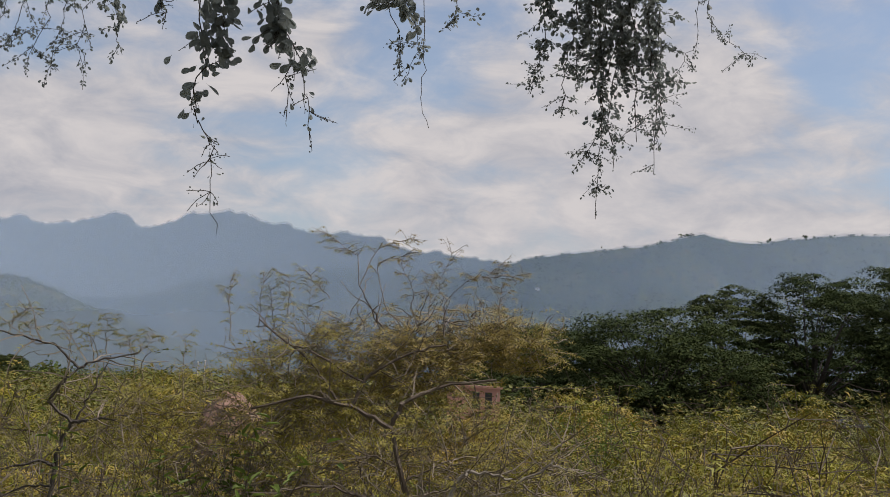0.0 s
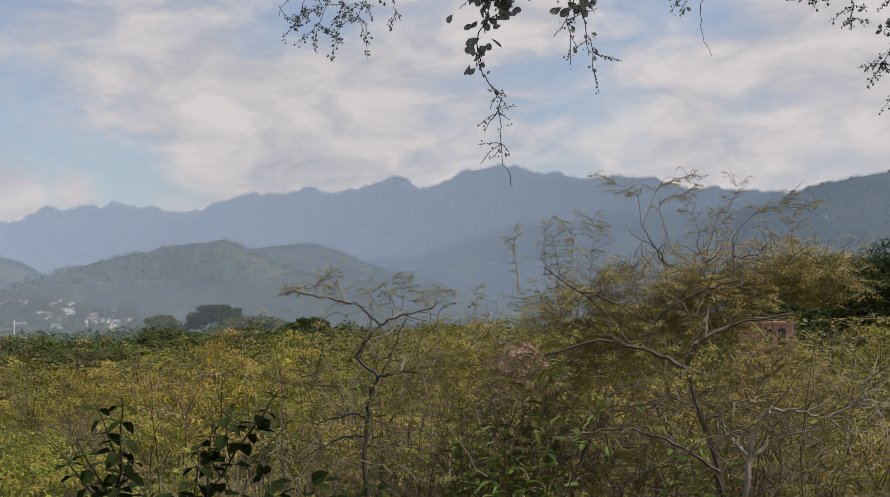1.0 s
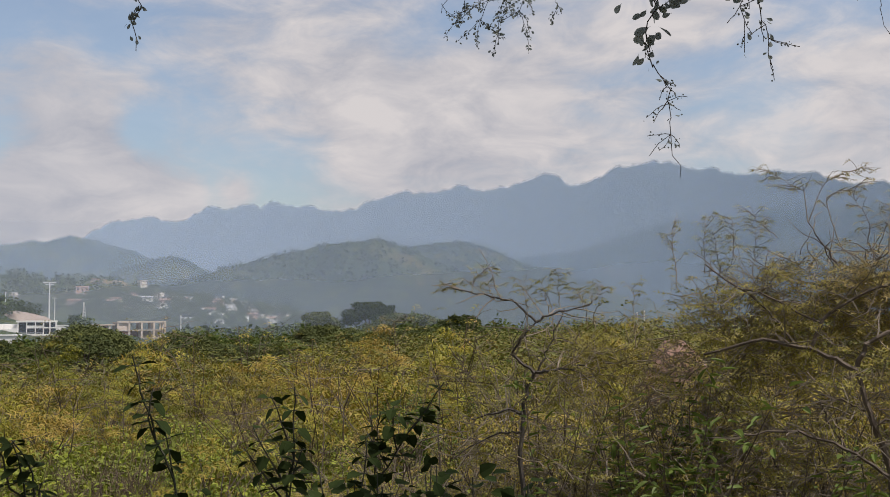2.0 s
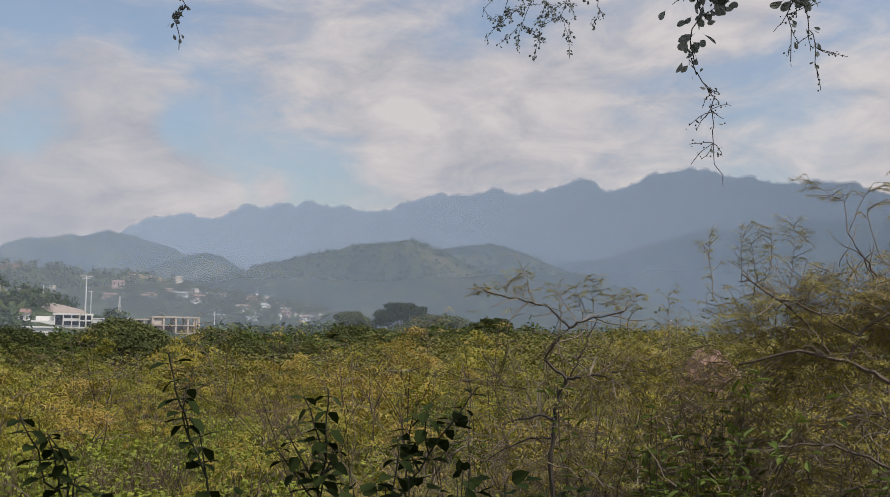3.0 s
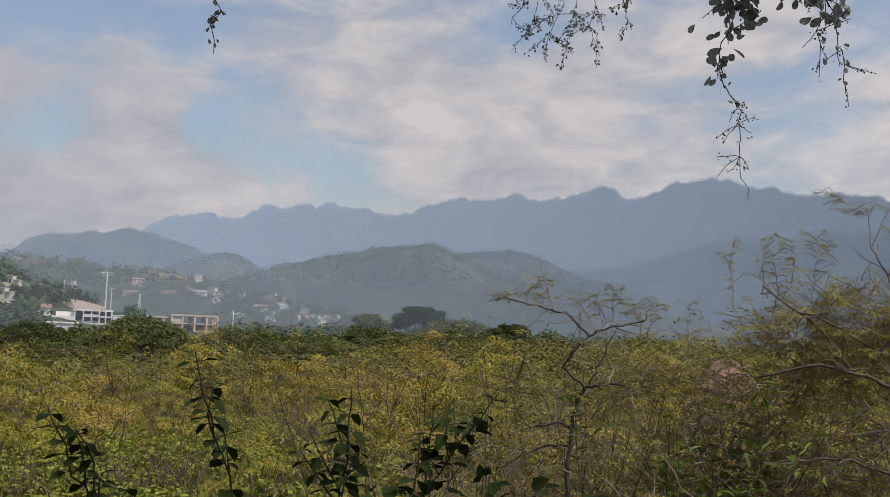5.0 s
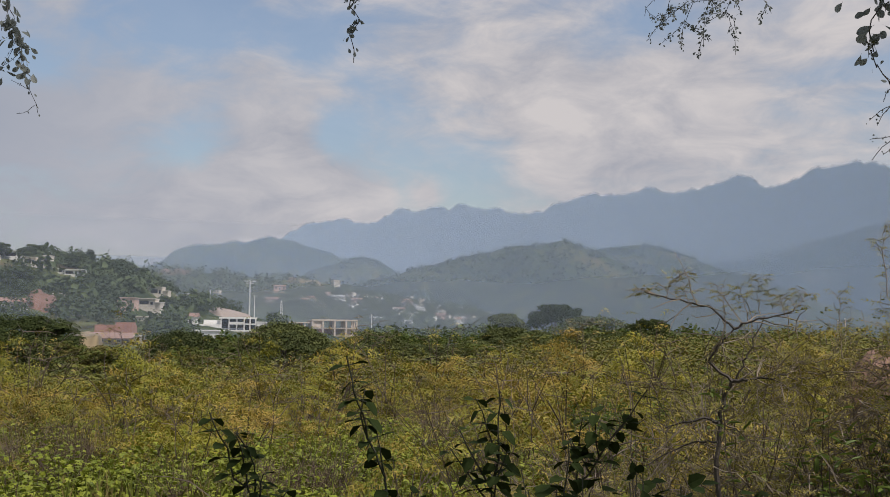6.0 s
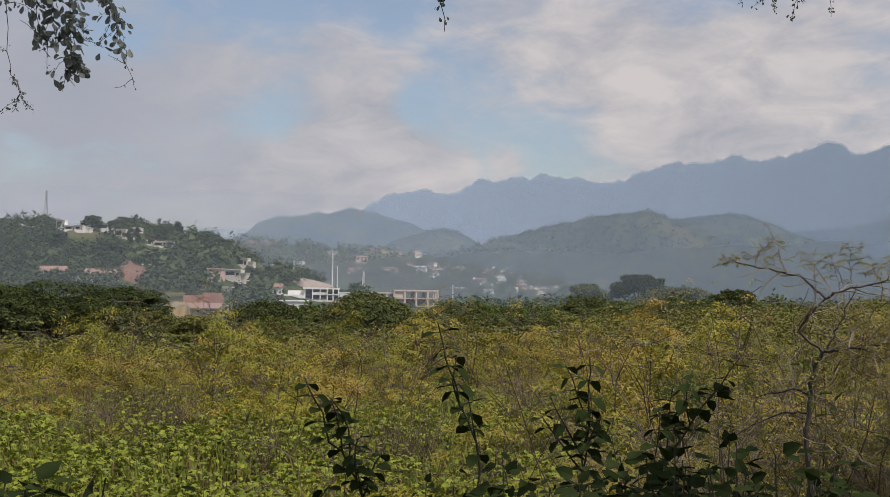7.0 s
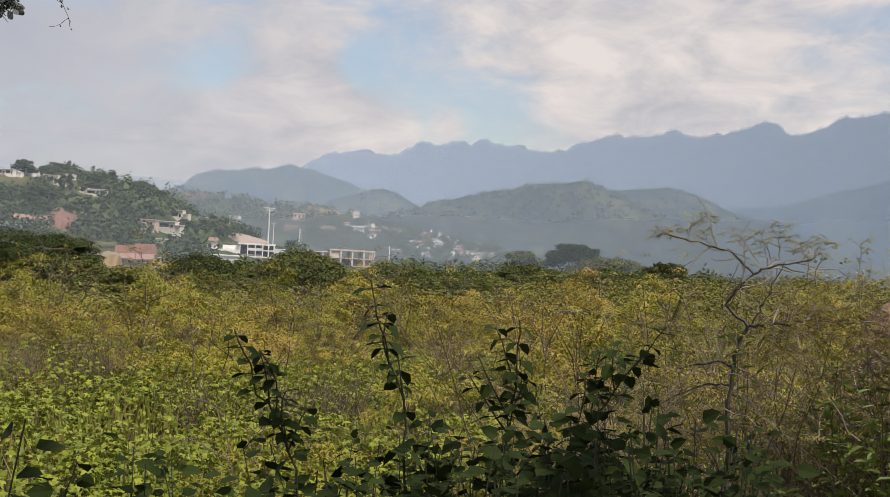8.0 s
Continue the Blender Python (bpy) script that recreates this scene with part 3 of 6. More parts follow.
def layered_tree(name, label, at, height, radius, seed, plates=100, leaf=0.24, trunk=0.3, low=0.2, mat=None, per=120, dome=0.55, lean=(0, 0)):
    """A spreading tree whose crown is built in tiers: many level plates of small leaves, each domed, shading the ones below."""
    rng = np.random.default_rng(seed)
    tree = thing(name, label, "tree", at=at)
    wood, green = Pile(), Pile()
    fork = height * max(low, 0.12)
    wood.tube(wander(rng, (0, 0, -0.3), (0.05, 0.03, 1), fork + 0.3, 5, 0.06), np.linspace(trunk, trunk * 0.75, 6), 8)
    for k in range(plates):
        turn, share = rng.uniform(0, 2 * np.pi), np.sqrt(rng.uniform(0.0, 1))
        out = share * radius * rng.uniform(0.9, 1.05)
        top = height * ((1 - dome) + dome * math.sqrt(max(0.0, 1 - share**2)))
        z = top - abs(rng.normal(0, 0.30)) * (top - height * low) - (0.25 if share > 0.75 else 0) * rng.uniform(0, 1) * (top - height * low)
        z = max(z, height * low)
        centre = np.array([np.cos(turn) * out + lean[0] * z, np.sin(turn) * out + lean[1] * z, z])
        if k % 6 == 0:
            start = np.array([0, 0, fork * rng.uniform(0.8, 1.05)])
            mid = (start + centre) / 2 + (0, 0, 0.08 * height) + rng.normal(0, 0.04 * radius, 3)
            wood.tube([start, (start + mid) / 2, mid, (mid + centre) / 2 + (0, 0, 0.02 * height), centre], np.array([1, 0.75, 0.5, 0.32, 0.12]) * trunk * 0.42, 5)
        wide = radius * rng.uniform(0.12, 0.26)
        a, r = rng.uniform(0, 6.3, per), np.sqrt(rng.uniform(0, 1, per))
        r = r * (1 + 0.25 * np.sin(3 * a + k))
        p = np.stack([np.cos(a) * r * wide, np.sin(a) * r * wide, 0.32 * wide * (1 - r**2) + rng.normal(0, 0.06 * wide, per)], -1)
        way = np.stack([np.cos(a), np.sin(a), -0.35 + 0 * a], -1) + rng.normal(0, 0.6, (per, 3)) * (1, 1, 0.4)
        up = p / wide * (0.9, 0.9, 0) + rng.normal(0, 0.22, (per, 3)) + (0, 0, 0.9)
        green.leaves(BLOTCH, centre + p, way, up, rng.uniform(0.6, 1.25, per) * leaf)
    part("trunk", wood, DARK_BARK, tree)
    part("crown", green, mat or CROWN_LEAF, tree)
    return tree


# Big shade trees at the edge of the field
layered_tree("shade_tree", "tall dark green shade tree with a domed crown", grounded(-15.3, 78), 9.8, 4.6, 1, 120, 0.17, low=0.16, per=210)
layered_tree("shade_tree", "tall dark green shade tree behind a parked car", grounded(-19.0, 77), 10.7, 5.4, 2, 150, 0.17, low=0.18, per=210)
layered_tree("shade_tree", "huge dark shade tree with heavy spreading crown", grounded(-26.0, 80), 12.0, 7.5, 3, 190, 0.19, low=0.16, per=210)
layered_tree("shade_tree", "dark tree filling the gap between shade trees", grounded(-22.4, 92), 13.0, 6.0, 12, 130, 0.2, low=0.12, per=200)
layered_tree("umbrella_tree", "broad flat-topped dark green umbrella tree", grounded(-5.2, 72), 6.5, 6.6, 4, 150, 0.16, low=0.05, per=210, dome=0.5)
layered_tree("umbrella_tree", "wide low umbrella tree with layered dark foliage", grounded(-11.2, 66), 7.1, 6.6, 5, 180, 0.16, low=0.04, per=210, dome=0.5)
layered_tree("umbrella_tree", "low dark umbrella tree behind the scrub", grounded(0.6, 70), 5.2, 5.0, 6, 100, 0.17, low=0.06, per=180, dome=0.5)
HEDGE = layered_tree("round_tree", "dark green hedge tree beneath the shade trees", grounded(-1.2, 63), 3.1, 2.7, 14, 60, 0.17, low=0.03, per=120, dome=0.7)
for n, azimuth in enumerate((-3.4, -5.6, -7.6, -9.6, -11.6, -13.4, -15.6, -18.0, -20.6)):
    copy_thing(HEDGE, pose(*grounded(azimuth, 61 + 2.5 * (n % 3) + (8 if azimuth < -15 else 0)), 0, 0, 77 * n))
THICKET_TREE = layered_tree("round_tree", "dense dark green tree behind the shade trees", grounded(-5.0, 88), 5.6, 3.8, 214, 70, 0.24, low=0.03, per=110, dome=0.7)
for n, azimuth in enumerate((-2.2, -7.6, -10.2, -12.8, -15.4, -18.0, -20.8)):
    copy_thing(THICKET_TREE, pose(*grounded(azimuth, 86 + 3 * (n % 2)), 0, 0, 101 * n))
# Trees along the far edge of the field
crown_tree("umbrella_tree", "dark rounded umbrella tree beyond the field", grounded(26.65, 230), 8.2, 6.2, 7, 100, 0.42, low=0.1, per=110)
crown_tree("round_tree", "dark round-crowned tree beyond the field", grounded(29.4, 200), 5.2, 3.9, 8, 80, 0.4, flat=0.8, low=0.05, per=110, mat=MID_LEAF)
crown_tree("round_tree", "low dark green tree at the field's far edge", grounded(29.3, 112), 2.6, 2.4, 9, 60, 0.3, flat=0.8, low=0.05, per=110, mat=MID_LEAF)
crown_tree("round_tree", "low olive tree beyond the field", grounded(24.8, 190), 4.2, 6.5, 15, 80, 0.5, flat=0.5, low=0.1, per=80, mat=EDGE_LEAF)
crown_tree("round_tree", "low green tree at the field's edge", grounded(21.8, 150), 3.2, 3.2, 16, 60, 0.32, flat=0.7, low=0.05, per=110, mat=MID_LEAF)
crown_tree("round_tree", "broad dark green tree at the field's edge", grounded(41.1, 96), 3.5, 3.7, 10, 110, 0.24, flat=0.6, low=0.06, per=140, mat=MID_LEAF)
crown_tree("round_tree", "small dark green tree at the field's edge", grounded(36.4, 104), 2.5, 2.8, 11, 80, 0.2, flat=0.7, low=0.1, per=130, mat=MID_LEAF)
crown_tree("round_tree", "dark olive tree at the field's edge", grounded(46.2, 100), 3.0, 3.4, 17, 80, 0.2, flat=0.7, low=0.1, per=130, mat=MID_LEAF)
for n, (azimuth, distance, height, radius) in enumerate([(60.5, 80, 4.6, 5.2), (56.8, 84, 4.6, 5.0), (53.6, 90, 4.3, 3.8), (64.5, 78, 4.8, 5.0)]):
    layered_tree("umbrella_tree", "low flat-crowned dark green tree edging the field", grounded(azimuth, distance), height, radius, 50 + n, 110, 0.17, low=0.12, per=170, dome=0.35)


def belt_top(azimuth):
    """How high the belt of trees stands over the horizon, in degrees, by bearing."""
    return float(np.interp(azimuth, [22, 26, 28, 31, 34, 36, 38, 39.5, 41, 42.5, 45, 48, 51, 52.5, 55, 63], [-0.2, -0.3, -0.2, -0.9, -1.0, -0.6, -1.1, -0.6, -0.25, -1.0, -1.3, -1.6, -1.4, -0.8, -0.5, -0.4]))


def tree_belt():
    """The belt of low trees where the field ends, some dark, some olive."""
    talls = (3.2, 3.4, 2.8, 3.8)
    kinds = [layered_tree("belt_tree", label, (0, 0, 0), talls[n], wide, 70 + n, 55, 0.225, 0.12, low=0.05, mat=mat, per=58, dome=0.6)
             for n, (label, wide, mat) in enumerate([("low yellow-green leafy tree at the field's end", 2.4, EDGE_LEAF), ("low dark green tree at the field's end", 2.5, MID_LEAF),
                                                     ("spreading olive tree at the field's end", 2.8, EDGE_LEAF), ("dense dark tree in the belt past the field", 2.3, MID_LEAF)])]
    rng = np.random.default_rng(71)
    used, spots = set(), []
    tries = 0
    while len(spots) < 66 and tries < 4000:
        tries += 1
        azimuth = rng.uniform(22, 63)
        distance = field_end(azimuth) + rng.uniform(2, 38)
        x, y, z = grounded(azimuth, distance)
        if (49.6 < azimuth < 52.2 and distance > 95) or any((x - a) ** 2 + (y - b) ** 2 < 2.7**2 for a, b in spots):
            continue
        spots.append((x, y))
        dark = rng.uniform() < (0.8 if azimuth > 52 or azimuth < 42 else 0.45)
        k = int(rng.choice([1, 3] if dark else [0, 2]))
        size = (math.tan(radians(belt_top(azimuth))) * distance + 2.6 - z) / talls[k] * rng.uniform(0.7, 1.02)
        m = pose(x, y, z - 0.05, 0, 0, rng.uniform(0, 360))
        tree = kinds[k] if k not in used else copy_thing(kinds[k], m)
        used.add(k)
        tagged(tree, group="trees of the field's end")
        tree.matrix_basis = m
        tree.scale = (max(size, 0.85), max(size, 0.85), size)


tree_belt()


# ---- near plants ----
def x0(azimuth, distance):
    """Where the weeds thin out: a slow wave over the ground."""
    return azimuth * 0.33 + distance * 1.1 + np.sin(azimuth * 0.21) * 2


def under_growth():
    """Broad-leaved weeds on the open ground of the field: leafy mounds, lime green in the sun, dark between."""
    rng = np.random.default_rng(21)
    pile, stalks = Pile(), Pile()
    made = 0
    while made < 1250:
        azimuth, distance = rng.uniform(-26, 63), np.sqrt(rng.uniform(5.5**2, 24**2))
        left = azimuth > 23
        if left and np.sin(x0(azimuth, distance)) + rng.normal(0, 0.4) < -0.55:
            continue
        if not left and rng.uniform() < 0.8:
            continue
        if left and distance > 18.5 and rng.uniform() < 0.7:
            continue
        made += 1
        x, y, z = grounded(azimuth, distance)
        n = 80 if left else 44
        wide = rng.uniform(0.25, 0.62)
        tall = wide * rng.uniform(0.9, 1.5)
        p = rng.normal(0, 1, (n, 3))
        p /= np.linalg.norm(p, axis=1)[:, None]
        p[:, 2] = np.abs(p[:, 2])
        p *= rng.uniform(0.7, 1.05, (n, 1))
        places = p * (wide, wide, tall) + (x, y, z + 0.04)
        way = p * (1, 1, 0.1) + rng.normal(0, 0.35, (n, 3)) - (0, 0, 0.25)
        pile.leaves(LOBED, places, way, p * (0.7, 0.7, 0.5) + rng.normal(0, 0.22, (n, 3)) + (0, 0, 0.7), rng.uniform(0.05, 0.10, n))
        for _ in range(2):
            top = np.array([x, y, z + tall]) + rng.normal(0, wide * 0.4, 3) * (1, 1, 0.2)
            stalks.tube(wander(rng, (x, y, z), top - (x, y, z), tall, 3, 0.1), [0.006, 0.005, 0.004, 0.002], 3)
    tagged(part("weeds", pile, LIME_LEAF), "lime-green broad-leaved weeds covering the open ground", "weeds", kind="stuff")
    tagged(part("weed_stalks", stalks, DRY_TWIG), "thin brown stalks of the broad-leaved weeds", "weeds", kind="stuff")


under_growth()


def grass_cover():
    rng = np.random.default_rng(23)
    for name, mat, label, count in (("green_grass", GREEN_GRASS, "yellow-green grass growing between the weeds and bushes", 15000),
                                    ("dry_grass", DRY_GRASS, "dry straw-coloured grass between the scrub bushes", 9000)):
        azimuth, distance = rng.uniform(-27, 63, count), np.sqrt(rng.uniform(5.0**2, 26**2, count))
        clump = np.sin(azimuth * 0.5 + distance) + rng.normal(0, 0.6, count)
        keep = clump > 0
        azimuth, distance = np.radians(azimuth[keep]), distance[keep]
        x, y = -np.sin(azimuth) * distance, np.cos(azimuth) * distance
        pile = Pile()
        n = len(x)
        places = np.stack([x, y, land(x, y)], -1)
        narrow = (SLIVER[0] * (1, 0.22, 1), SLIVER[1])
        pile.leaves(narrow, places, rng.normal(0, 0.25, (n, 3)) + (0, 0, 1), rng.normal(0, 1, (n, 3)), rng.uniform(0.25, 0.7, n))
        tagged(part(name, pile, mat), label, "grass", kind="stuff")


grass_cover()


def dry_shrub(label, seed, height, spread, count):
    """A bare shrub: a sheaf of thin brown twigs."""
    rng = np.random.default_rng(seed)
    bush = thing("dry_shrub", label, "shrub", "dry shrubs of the field")
    wood, twigs = Pile(), Pile()
    for _ in range(count):
        turn, lean = rng.uniform(0, 6.3), rng.uniform(0, 0.8) * spread
        line = wander(rng, rng.normal(0, 0.15, 3) * (1, 1, 0), (np.cos(turn) * lean, np.sin(turn) * lean, 1), height * rng.uniform(0.6, 1.1), 5, 0.14)
        wood.tube(line, np.linspace(0.009, 0.003, 6), 3)
        for _ in range(6):
            k = rng.integers(1, 6)
            twigs.tube(wander(rng, line[k], line[min(k + 1, 5)] - line[k - 1] + rng.normal(0, 0.2, 3), rng.uniform(0.2, 0.5), 3, 0.2), [0.004, 0.003, 0.0025, 0.0015], 3)
    part("wood", wood, DRY_TWIG, bush)
    tagged(part("twig_mass", twigs, DRY_TWIG, bush), kind="stuff")
    return bush


DRY = [dry_shrub("bare brown shrub of thin dry twigs in the field", 61, 1.3, 1.0, 34), dry_shrub("low tangle of dry brown twigs in the scrub", 62, 1.0, 1.5, 30)]
for n, (azimuth, distance, size) in enumerate([(52.3, 17, 0.8), (41.5, 14.5, 0.85), (54, 17.5, 0.8), (39.6, 15, 0.8), (50.8, 18, 0.85), (15, 9.4, 1.2), (8.5, 9.2, 1.25), (4, 8.6, 1.2),
                                               (-1.5, 8.4, 1.0), (12.5, 10.2, 1.3), (-6, 9, 0.9), (17.5, 8.6, 1.0), (6, 8.2, 1.1), (-4, 7.9, 0.8), (10.4, 8.4, 1.1), (47, 24, 1.1), (33, 20, 1.0), (53.2, 16.4, 0.75), (51.6, 17.3, 0.8), (40.6, 15.6, 0.85), (38.8, 14.4, 0.8), (42.6, 15.2, 0.7), (55.5, 17.6, 0.7), (31, 15.5, 1.0), (29.5, 16, 0.9), (22, 12, 1.0), (46.5, 14.5, 0.7), (35.5, 12, 0.8)]):
    m = pose(*grounded(azimuth, distance), 0, 0, 47 * n)
    bush = DRY[n] if n < 2 else copy_thing(DRY[n % 2], m)
    bush.matrix_basis = m
    bush.scale = (size,) * 3


def limb(pile, rng, knots, thick, sides=6, rough=0.015):
    """A gnarled limb through a few knots, with its line."""
    knots = np.array(knots, float)
    s = np.linspace(0, len(knots) - 1, 4 * len(knots))
    line = np.stack([np.interp(s, np.arange(len(knots)), knots[:, n]) for n in range(3)], -1)
    smooth = line.copy()
    smooth[1:-1] = (line[:-2] + 2 * line[1:-1] + line[2:]) / 4
    smooth[1:-1] += rng.normal(0, rough, smooth[1:-1].shape)
    pile.tube(smooth, np.linspace(thick, thick * 0.45, len(smooth)), sides)
    return smooth


def thorn_bush(name, label, at, facing, limbs, seed, crown, shoots, leaf=0.08, fill=100, stems=34, bark=None, leafy=(1.6, 2.5)):
    """A large near shrub: gnarled limbs, a crown tangled with grey twigs round them, and shoots that end in small fronds.
    limbs: radius, depth and knots as (across, up) from the foot; crown: (across, depth, up, radius) balls of twigs, leafier between the two heights of leafy;
    shoots: knots as (across, up)."""
    rng = np.random.default_rng(seed)
    bush = thing(name, label, "bush", at=at)
    bush.rotation_euler = (0, 0, radians(facing))
    wood, green, fine = Pile(), Pile(), Pile()

    def fronds(twig, count):
        places, out = scatter_leaves(rng, twig, count, 0.2)
        out = out * (1, 0.6, 0.35) - (0, 0, 0.15)
        green.leaves(FROND, places, out, rng.normal(0, 0.6, (count, 3)) + (0, -0.3, 0.8), rng.uniform(0.3, 0.62, count) * leaf)

    for radius, depth, knots in limbs:
        line = limb(wood, rng, [(x, depth + rng.normal(0, 0.03), z) for x, z in knots], radius, 6, 0.006)
        for _ in range(2 * len(knots)):
            k = rng.integers(len(line) // 4, len(line) - 1)
            twig = wander(rng, line[k], (line[k + 1] - line[k - 1]) * 3 + rng.normal(0, 0.3, 3) * (1, 0.7, 1), rng.uniform(0.15, 0.45), 4, 0.25)
            fine.tube(twig, np.linspace(min(0.006, radius * 0.6), 0.0018, 5), 3)
    for x, y, z, size in crown:
        for _ in range(fill):
            way = rng.normal(0, 1, 3)
            way /= np.linalg.norm(way)
            start = np.array([x, y, z]) + way * rng.uniform(0.1, 0.85) ** 0.7 * size
            heading = way * (0.9, 0.7, 0.4) + rng.normal(0, 0.45, 3) * (1, 1, 0.6) + (0, 0, 0.2)
            twig = wander(rng, start, heading, rng.uniform(0.35, 0.9) * size, 4, 0.3, 0.02)
            fine.tube(twig, np.linspace(rng.uniform(0.0022, 0.006), 0.0016, 5), 3)
            if rng.uniform() < np.clip((twig[-1][2] - leafy[0]) / (leafy[1] - leafy[0]), 0.3, 0.9):
                tips = twig[rng.integers(1, 5, 3)] + rng.normal(0, 0.02, (3, 3))
                spray(rng, green, FEATHER_COARSE, tips, np.tile(way, (3, 1)) - (0, 0.3, 0), 4, leaf, 0.9, 0.2)
    for _ in range(stems):
        x = rng.normal(0, 0.6)
        wood.tube(wander(rng, (x, rng.normal(0.15, 0.3), 0.2), (rng.normal(0, 0.35), 0, 1), rng.uniform(1.4, 2.4), 6, 0.16), np.linspace(0.007, 0.002, 7), 3)
    for knots in shoots:
        y = rng.normal(0.1, 0.08)
        line = limb(fine, rng, [(x, y + rng.normal(0, 0.03), z) for x, z in knots], 0.0036, 4, 0.005)
        n = len(line)
        for k in range(n // 3, n):
            for _ in range(2 if k < n - 2 else 3):
                heading = (line[k] - line[k - 1]) * 4 + np.array([rng.choice((-1, 1)) * rng.uniform(0.05, 0.3), rng.normal(0, 0.12), rng.uniform(-0.08, 0.08)])
                twig = wander(rng, line[k], heading, rng.uniform(0.05, 0.14), 3, 0.14, -0.03)
                fine.tube(twig, [0.0022, 0.0018, 0.0015, 0.001], 3)
                fronds(twig, 4)
    part("limb", wood, bark or BARK, bush, "gnarled grey limbs")
    tagged(part("twig_mass", fine, GREY_TWIG, bush), kind="stuff")
    part("foliage", green, NEAR_LEAF, bush)
    return bush


# The big thorn bush, forked low, with bare arms and long shoots against the sky
thorn_bush("thorn_bush", "large straggling thorn bush with gnarled grey branches and feathery leaves", (-0.30, 7.45, 0.0), 2.4, [
    (0.034, -0.1, [(0.3, 0.0), (0.25, 1.15), (0.16, 1.7), (0.04, 2.01), (-0.01, 2.25)]),
    (0.019, -0.1, [(-0.01, 2.25), (-0.23, 2.37), (-0.57, 2.46), (-0.96, 2.35)]),
    (0.018, -0.15, [(-0.01, 2.28), (0.06, 2.44), (0.32, 2.56), (0.68, 2.61)]),
    (0.014, 0.0, [(-0.29, 2.39), (-0.19, 2.62), (0.15, 2.8), (0.34, 2.84)]),
    (0.012, 0.0, [(-0.39, 2.42), (-0.57, 2.66), (-0.96, 2.96)]),
    (0.009, 0.05, [(-0.23, 2.56), (-0.61, 2.76), (-0.77, 2.8)]),
    (0.014, -0.2, [(0.18, 1.6), (-0.1, 1.78), (-0.43, 1.88), (-0.77, 1.83)]),
    (0.012, -0.2, [(-0.01, 1.71), (-0.21, 1.63), (-0.32, 1.55)]),
    (0.009, -0.2, [(-0.06, 1.72), (-0.19, 1.94), (-0.24, 2.07)]),
    (0.009, -0.15, [(0.1, 1.92), (0.31, 2.03), (0.41, 2.07)]),
    (0.009, -0.15, [(0.03, 2.01), (-0.09, 2.07), (-0.24, 2.1)]),
    (0.008, 0.1, [(-0.11, 2.95), (-0.29, 3.23)]), (0.008, 0.1, [(0.32, 2.9), (0.33, 3.15)])],
    7, [(-0.35, 0.5, 2.72, 0.42), (0.15, 0.55, 2.76, 0.4), (0.62, 0.6, 2.9, 0.26), (0.98, 0.7, 2.88, 0.26), (-0.75, 0.45, 2.62, 0.42), (-0.1, 0.35, 2.55, 0.5), (0.25, 0.4, 2.7, 0.36), (-0.6, 0.35, 2.5, 0.48), (-0.95, 0.4, 2.3, 0.5), (0.0, 0.3, 2.05, 0.6), (0.5, 0.35, 1.95, 0.5), (-0.6, 0.3, 1.95, 0.6),
        (-1.15, 0.4, 1.8, 0.5), (1.05, 0.5, 1.95, 0.45), (0.0, 0.35, 1.4, 0.6), (0.6, 0.4, 1.4, 0.6), (-0.7, 0.35, 1.4, 0.6)],
    [[(-0.29, 3.23), (-0.31, 3.45), (-0.4, 3.49), (-0.54, 3.59)], [(-0.29, 3.23), (-0.19, 3.5), (-0.05, 3.57), (0.08, 3.58)], [(-0.08, 3.06), (-0.19, 3.4), (0.04, 3.47)], [(0.08, 3.08), (0.1, 3.21), (0, 3.39)],
     [(0.33, 3.15), (0.47, 3.3), (0.6, 3.33), (0.71, 3.43)], [(0.33, 3.15), (0.26, 3.23), (0.35, 3.48)], [(0.6, 3.33), (0.88, 3.37)], [(0.7, 3.02), (0.71, 3.25)], [(-0.49, 3.13), (-0.66, 3.31)], [(-0.77, 3.0), (-0.78, 3.26)],
     [(-0.98, 2.9), (-0.97, 3.27)], [(-1.15, 2.8), (-1.18, 3.21)], [(-0.87, 2.9), (-0.91, 3.17)], [(0.21, 3.0), (0.22, 3.33)], [(-0.65, 2.9), (-0.63, 3.2)]], fill=120)

# A pale, nearly bare little tree that leans before it
thorn_bush("bare_tree", "small pale-barked thorn tree with bare twisted branches", (-0.30, 7.10, 0.0), 2.4, [
    (0.030, 0.0, [(0.30, 0.0), (0.32, 1.16), (0.35, 1.66), (0.43, 1.93), (0.5, 2.0)]),
    (0.013, 0.0, [(0.5, 2.0), (0.64, 2.01), (0.84, 1.96), (1.02, 1.84)]),
    (0.014, 0.0, [(0.35, 1.73), (0.25, 1.83), (0.19, 1.91)]),
    (0.012, 0.02, [(0.39, 1.71), (0.53, 1.82), (0.81, 1.89)]),
    (0.010, 0.0, [(0.84, 1.96), (1.06, 2.07), (1.08, 2.19), (1.14, 2.24)]),
    (0.008, 0.0, [(1.06, 2.07), (1.2, 2.04), (1.34, 2.03)])],
    8, [(0.9, 0.1, 2.0, 0.3), (0.4, 0.1, 2.0, 0.25)], [], fill=22, stems=3, bark=PALE_BARK)

